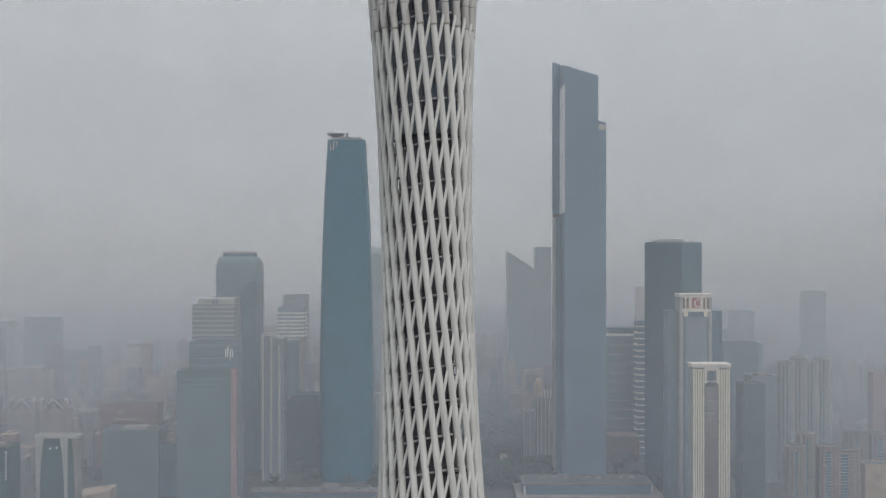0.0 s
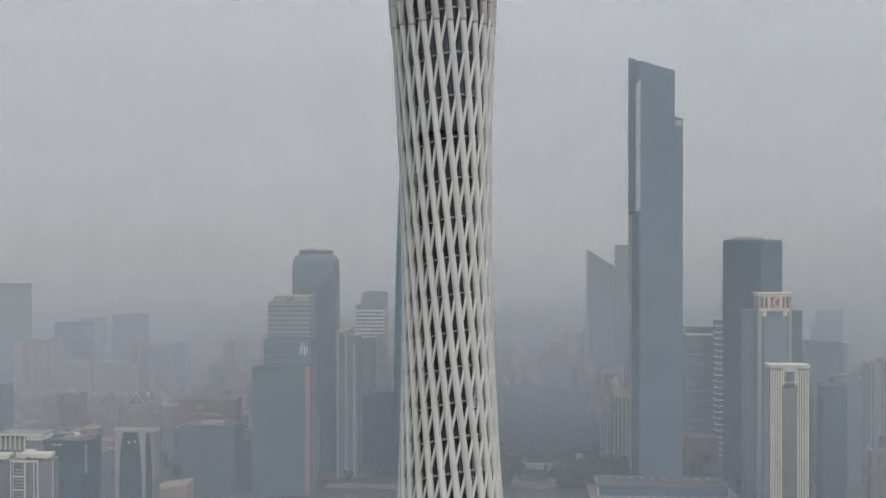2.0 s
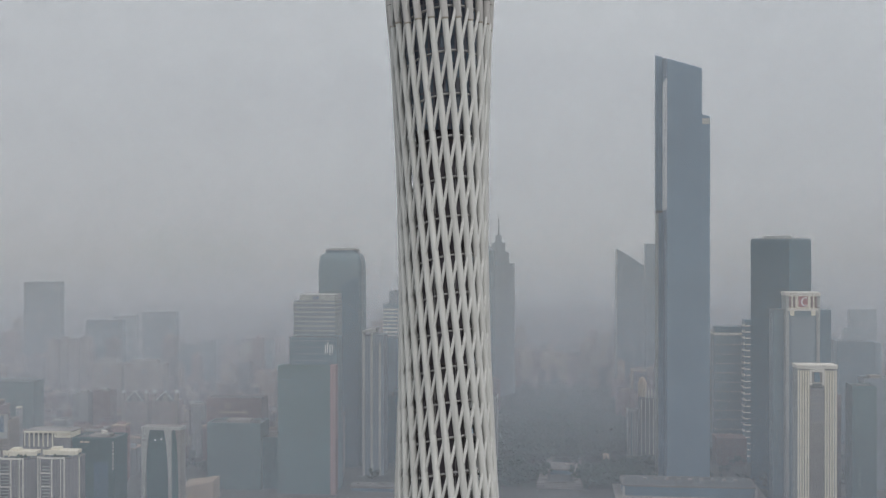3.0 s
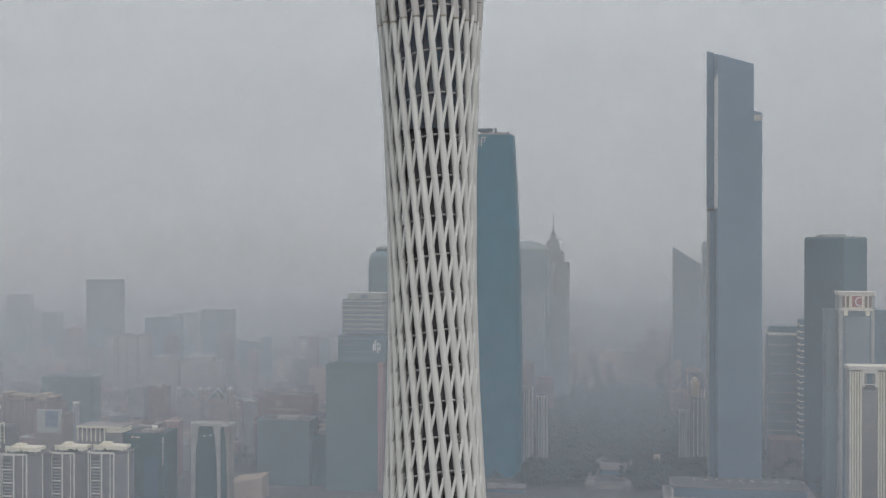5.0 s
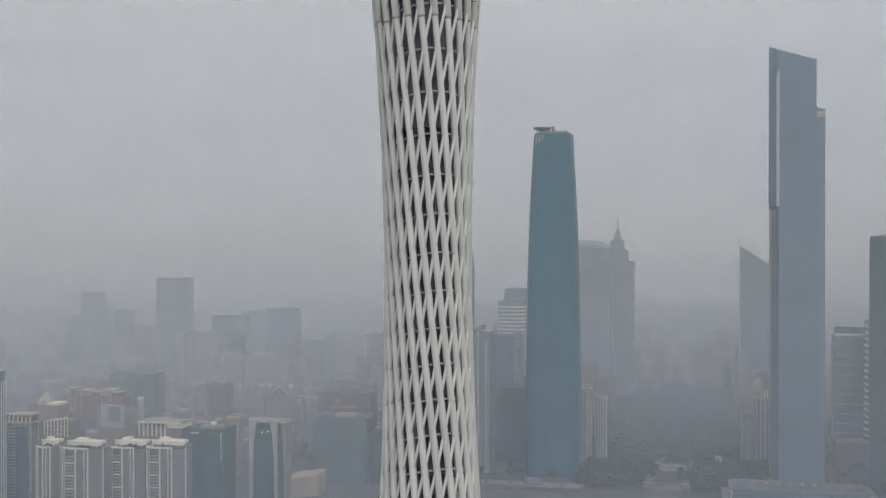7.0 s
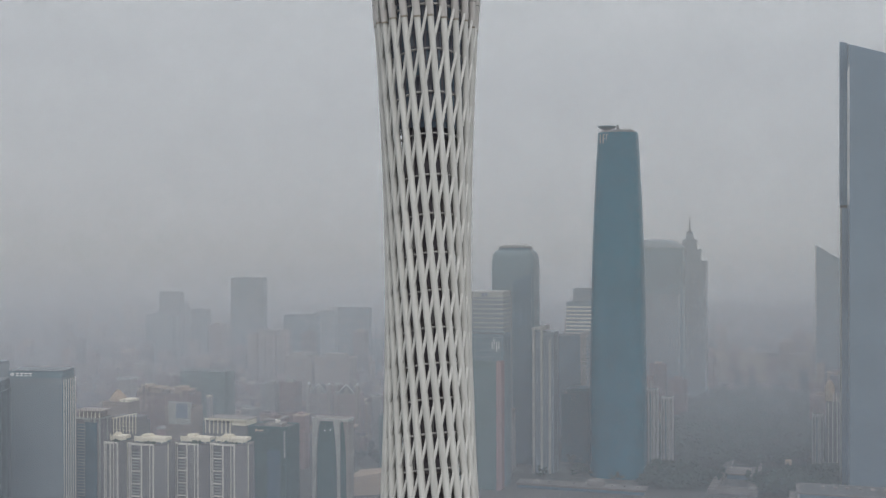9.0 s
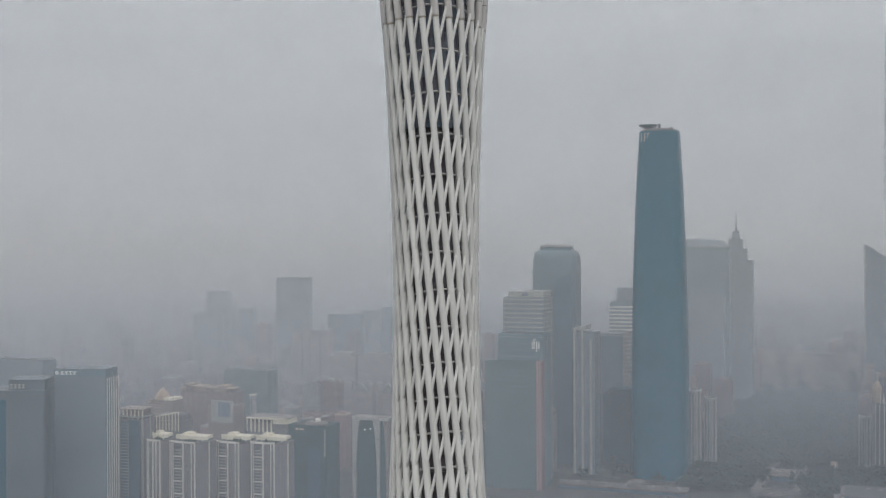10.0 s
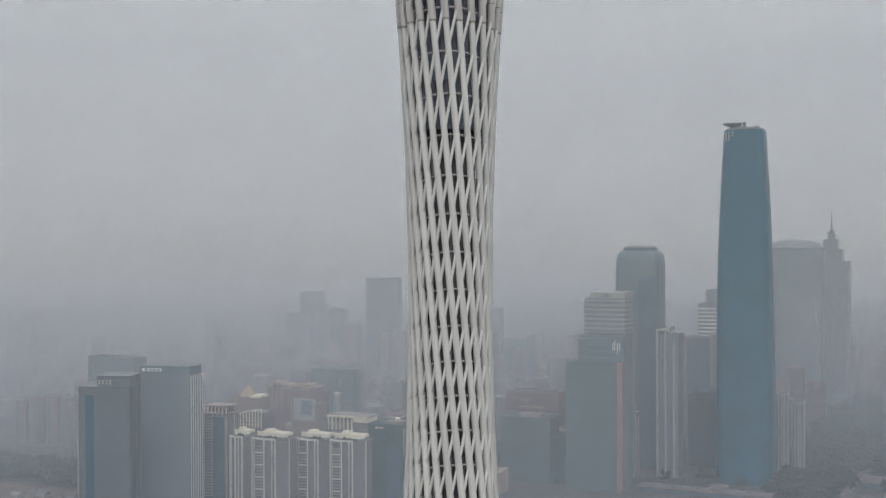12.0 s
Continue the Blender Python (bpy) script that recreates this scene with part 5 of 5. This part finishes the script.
for _ in range(6000):
    if made >= 290:
        break
    y = 700 + 1300 * rnd.random() ** 1.2
    x = rnd.uniform(-1.05, 0.42) * (y + 330) if made > 200 else rnd.uniform(-0.9, -0.22) * (y + 330)
    if abs(x - 25) < 115 and y < 1900 or any(abs(x - a) < 36 and abs(y - b) < 32 for a, b in TAKEN):
        continue
    if -480 < x < -290 and y < 1085 or -240 < x < 260 and y < 1800 or x > 255 and y < 1180 or x > -680 and y < 930 or x < -780 and y < 930:
        continue
    TAKEN.append((x, y))
    body, rim, top = stock[rnd.randrange(28)]
    sink = rnd.uniform(0, 16)
    ob = thing("city_block", x, y, "hazy mid-rise city block with rows of windows", "flats", z=-sink, group="mid-rise blocks", turn=rnd.choice((0, 0, 4, -6, 90)))
    part("wall", body, None, ob)
    part("roof_edge", rim, None, ob, at=(0, 0, top))
    made += 1

# roofs beyond, too many and too far to tell apart
DISTANT, dn, dl = nodes_of("distant_walls")
d_geo, d_ramp, d_noise = dn.new("ShaderNodeNewGeometry"), dn.new("ShaderNodeValToRGB"), dn.new("ShaderNodeTexNoise")
d_ramp.color_ramp.elements[0].color, d_ramp.color_ramp.elements[1].color = (0.14, 0.14, 0.175, 1), (0.74, 0.60, 0.46, 1)
e = d_ramp.color_ramp.elements.new(0.5)
e.color = (0.42, 0.255, 0.25, 1)
d_noise.inputs["Scale"].default_value = 0.25
d_mix = dn.new("ShaderNodeMix")
d_mix.data_type, d_mix.blend_type = "RGBA", "MULTIPLY"
d_mix.inputs["Factor"].default_value = 0.6
dl.new(d_geo.outputs["Random Per Island"], d_ramp.inputs["Fac"])
dl.new(d_ramp.outputs["Color"], d_mix.inputs["A"])
dl.new(d_noise.outputs["Fac"], d_mix.inputs["B"])
d_co, d_br = dn.new("ShaderNodeTexCoord"), dn.new("ShaderNodeTexBrick")
d_sp, d_add, d_cb = dn.new("ShaderNodeSeparateXYZ"), dn.new("ShaderNodeMath"), dn.new("ShaderNodeCombineXYZ")
d_br.offset = 0.0
d_br.inputs["Scale"].default_value, d_br.inputs["Brick Width"].default_value, d_br.inputs["Row Height"].default_value = 1.0, 4.2, 3.6
d_br.inputs["Mortar Size"].default_value, d_br.inputs["Mortar Smooth"].default_value = 0.8, 0.3
d_br.inputs["Color1"].default_value, d_br.inputs["Color2"].default_value, d_br.inputs["Mortar"].default_value = (0.38, 0.4, 0.44, 1), (0.55, 0.55, 0.57, 1), (1, 1, 1, 1)
dl.new(d_co.outputs["Object"], d_sp.inputs[0])
dl.new(d_sp.outputs["X"], d_add.inputs[0])
dl.new(d_sp.outputs["Y"], d_add.inputs[1])
dl.new(d_add.outputs[0], d_cb.inputs[0])
dl.new(d_sp.outputs["Z"], d_cb.inputs[1])
dl.new(d_cb.outputs[0], d_br.inputs["Vector"])
d_win = dn.new("ShaderNodeMix")
d_win.data_type, d_win.blend_type = "RGBA", "MULTIPLY"
d_win.inputs["Factor"].default_value = 1.0
dl.new(d_mix.outputs["Result"], d_win.inputs["A"])
dl.new(d_br.outputs["Color"], d_win.inputs["B"])
dl.new(d_win.outputs["Result"], dn["Principled BSDF"].inputs["Base Color"])
dn["Principled BSDF"].inputs["Roughness"].default_value = 0.8
g = Geo()
for _ in range(6500):
    y = 1500 + 3300 * rnd.random() ** 1.5
    x = rnd.uniform(-1.1, 0.46) * (y + 330)
    if abs(x - 25) < 110 and y < 1900 or y < 2200 and any(abs(x - a) < 34 and abs(y - b) < 30 for a, b in TAKEN):
        continue
    w, d = rnd.uniform(12, 34), rnd.uniform(12, 24)
    h = rnd.uniform(12, 46) if rnd.random() < (0.74 if y < 2400 else 0.94) else rnd.uniform(46, 100 if y < 2400 else 64)
    if x < -300 and y < 2300 and rnd.random() < 0.04:
        h = rnd.uniform(95, 140)
    g.box(x - w / 2, x + w / 2, y - d / 2, y + d / 2, -0.5, h).box(x - w / 5, x + w / 4, y - d / 5, y + d / 4, h, h + rnd.uniform(2, 5))
r3 = random.Random(23)
for _ in range(1500):
    y = r3.uniform(1130, 1620)
    x = r3.uniform(-0.85, -0.2) * (y + 330)
    w, d, h = r3.uniform(10, 26), r3.uniform(10, 20), r3.choice((r3.uniform(14, 40), r3.uniform(30, 62)))
    if any(abs(x - a) < 30 and abs(y - c) < 26 for a, c in TAKEN) or x > -262 and y < 1230:
        continue
    g.box(x - w / 2, x + w / 2, y - d / 2, y + d / 2, -0.5, h).box(x - w / 2 - 0.4, x + w / 2 + 0.4, y - d / 2 - 0.4, y + d / 2 + 0.4, h, h + 1.0)
    g.box(x - w / 5, x + w / 4, y - d / 5, y + d / 4, h + 1.0, h + r3.uniform(3, 6))
    for _ in range(2):
        u, v, q = x + r3.uniform(-0.4, 0.4) * w, y + r3.uniform(-0.4, 0.2) * d, r3.uniform(0.8, 2.2)
        g.box(u - q, u + q, v - q, v + q, h + 1.0, h + 1.0 + r3.uniform(1.0, 3.5))
solid("distant_city", g, DISTANT, "endless pale and rosy roofs fading into haze", "city", "stuff")


# ---------------------------------------------------------------- trees
def tree_cloud(name, spots, label):
    """Many small clumps of leaves over short trunks."""
    leaf, wood = Geo(), Geo()
    r = random.Random(5)
    for x, y, s in spots:
        wood.tube((x, y, -0.2), (x + r.uniform(-0.5, 0.5), y, s * 0.8), 0.35, 0.2, 5)
        for _ in range(14):
            cx, cy, cz = x + r.gauss(0, s * 0.34), y + r.gauss(0, s * 0.34), s * r.uniform(0.55, 1.25)
            rad = s * r.uniform(0.14, 0.27)
            k = len(leaf.v)
            n = 6
            leaf.v.append((cx, cy, cz + rad * r.uniform(0.8, 1.2)))
            for i in range(n):
                a = 2 * math.pi * (i + r.random() * 0.6) / n
                q = rad * r.uniform(0.7, 1.3)
                leaf.v.append((cx + q * math.cos(a), cy + q * math.sin(a), cz + r.uniform(-0.3, 0.3) * rad))
            leaf.v.append((cx, cy, cz - rad * 0.8))
            for i in range(n):
                j = (i + 1) % n
                leaf.f += [(k, k + 1 + i, k + 1 + j), (k + n + 1, k + 1 + j, k + 1 + i)]
    ob = solid(name, leaf, LEAF, label, "trees", "stuff", smooth=True)
    part("trunk", wood, BARK, ob)
    return ob


spots = []
r2 = random.Random(9)
for _ in range(3600):
    y = r2.uniform(1040, 1950)
    x = r2.uniform(-75, 150) if r2.random() < 0.8 else r2.uniform(-480, 420)
    if 10 < x < 46 and y < 1215 or any(abs(x - a) < 34 and abs(y - b) < 30 for a, b in TAKEN):
        continue
    spots.append((x, y, r2.uniform(8, 15)))
for _ in range(420):
    x, y = r2.uniform(-1180, -700), r2.uniform(735, 830)
    spots.append((x, y, r2.uniform(9, 16)))
tree_cloud("park_trees", spots, "dark green mass of park trees along the square")
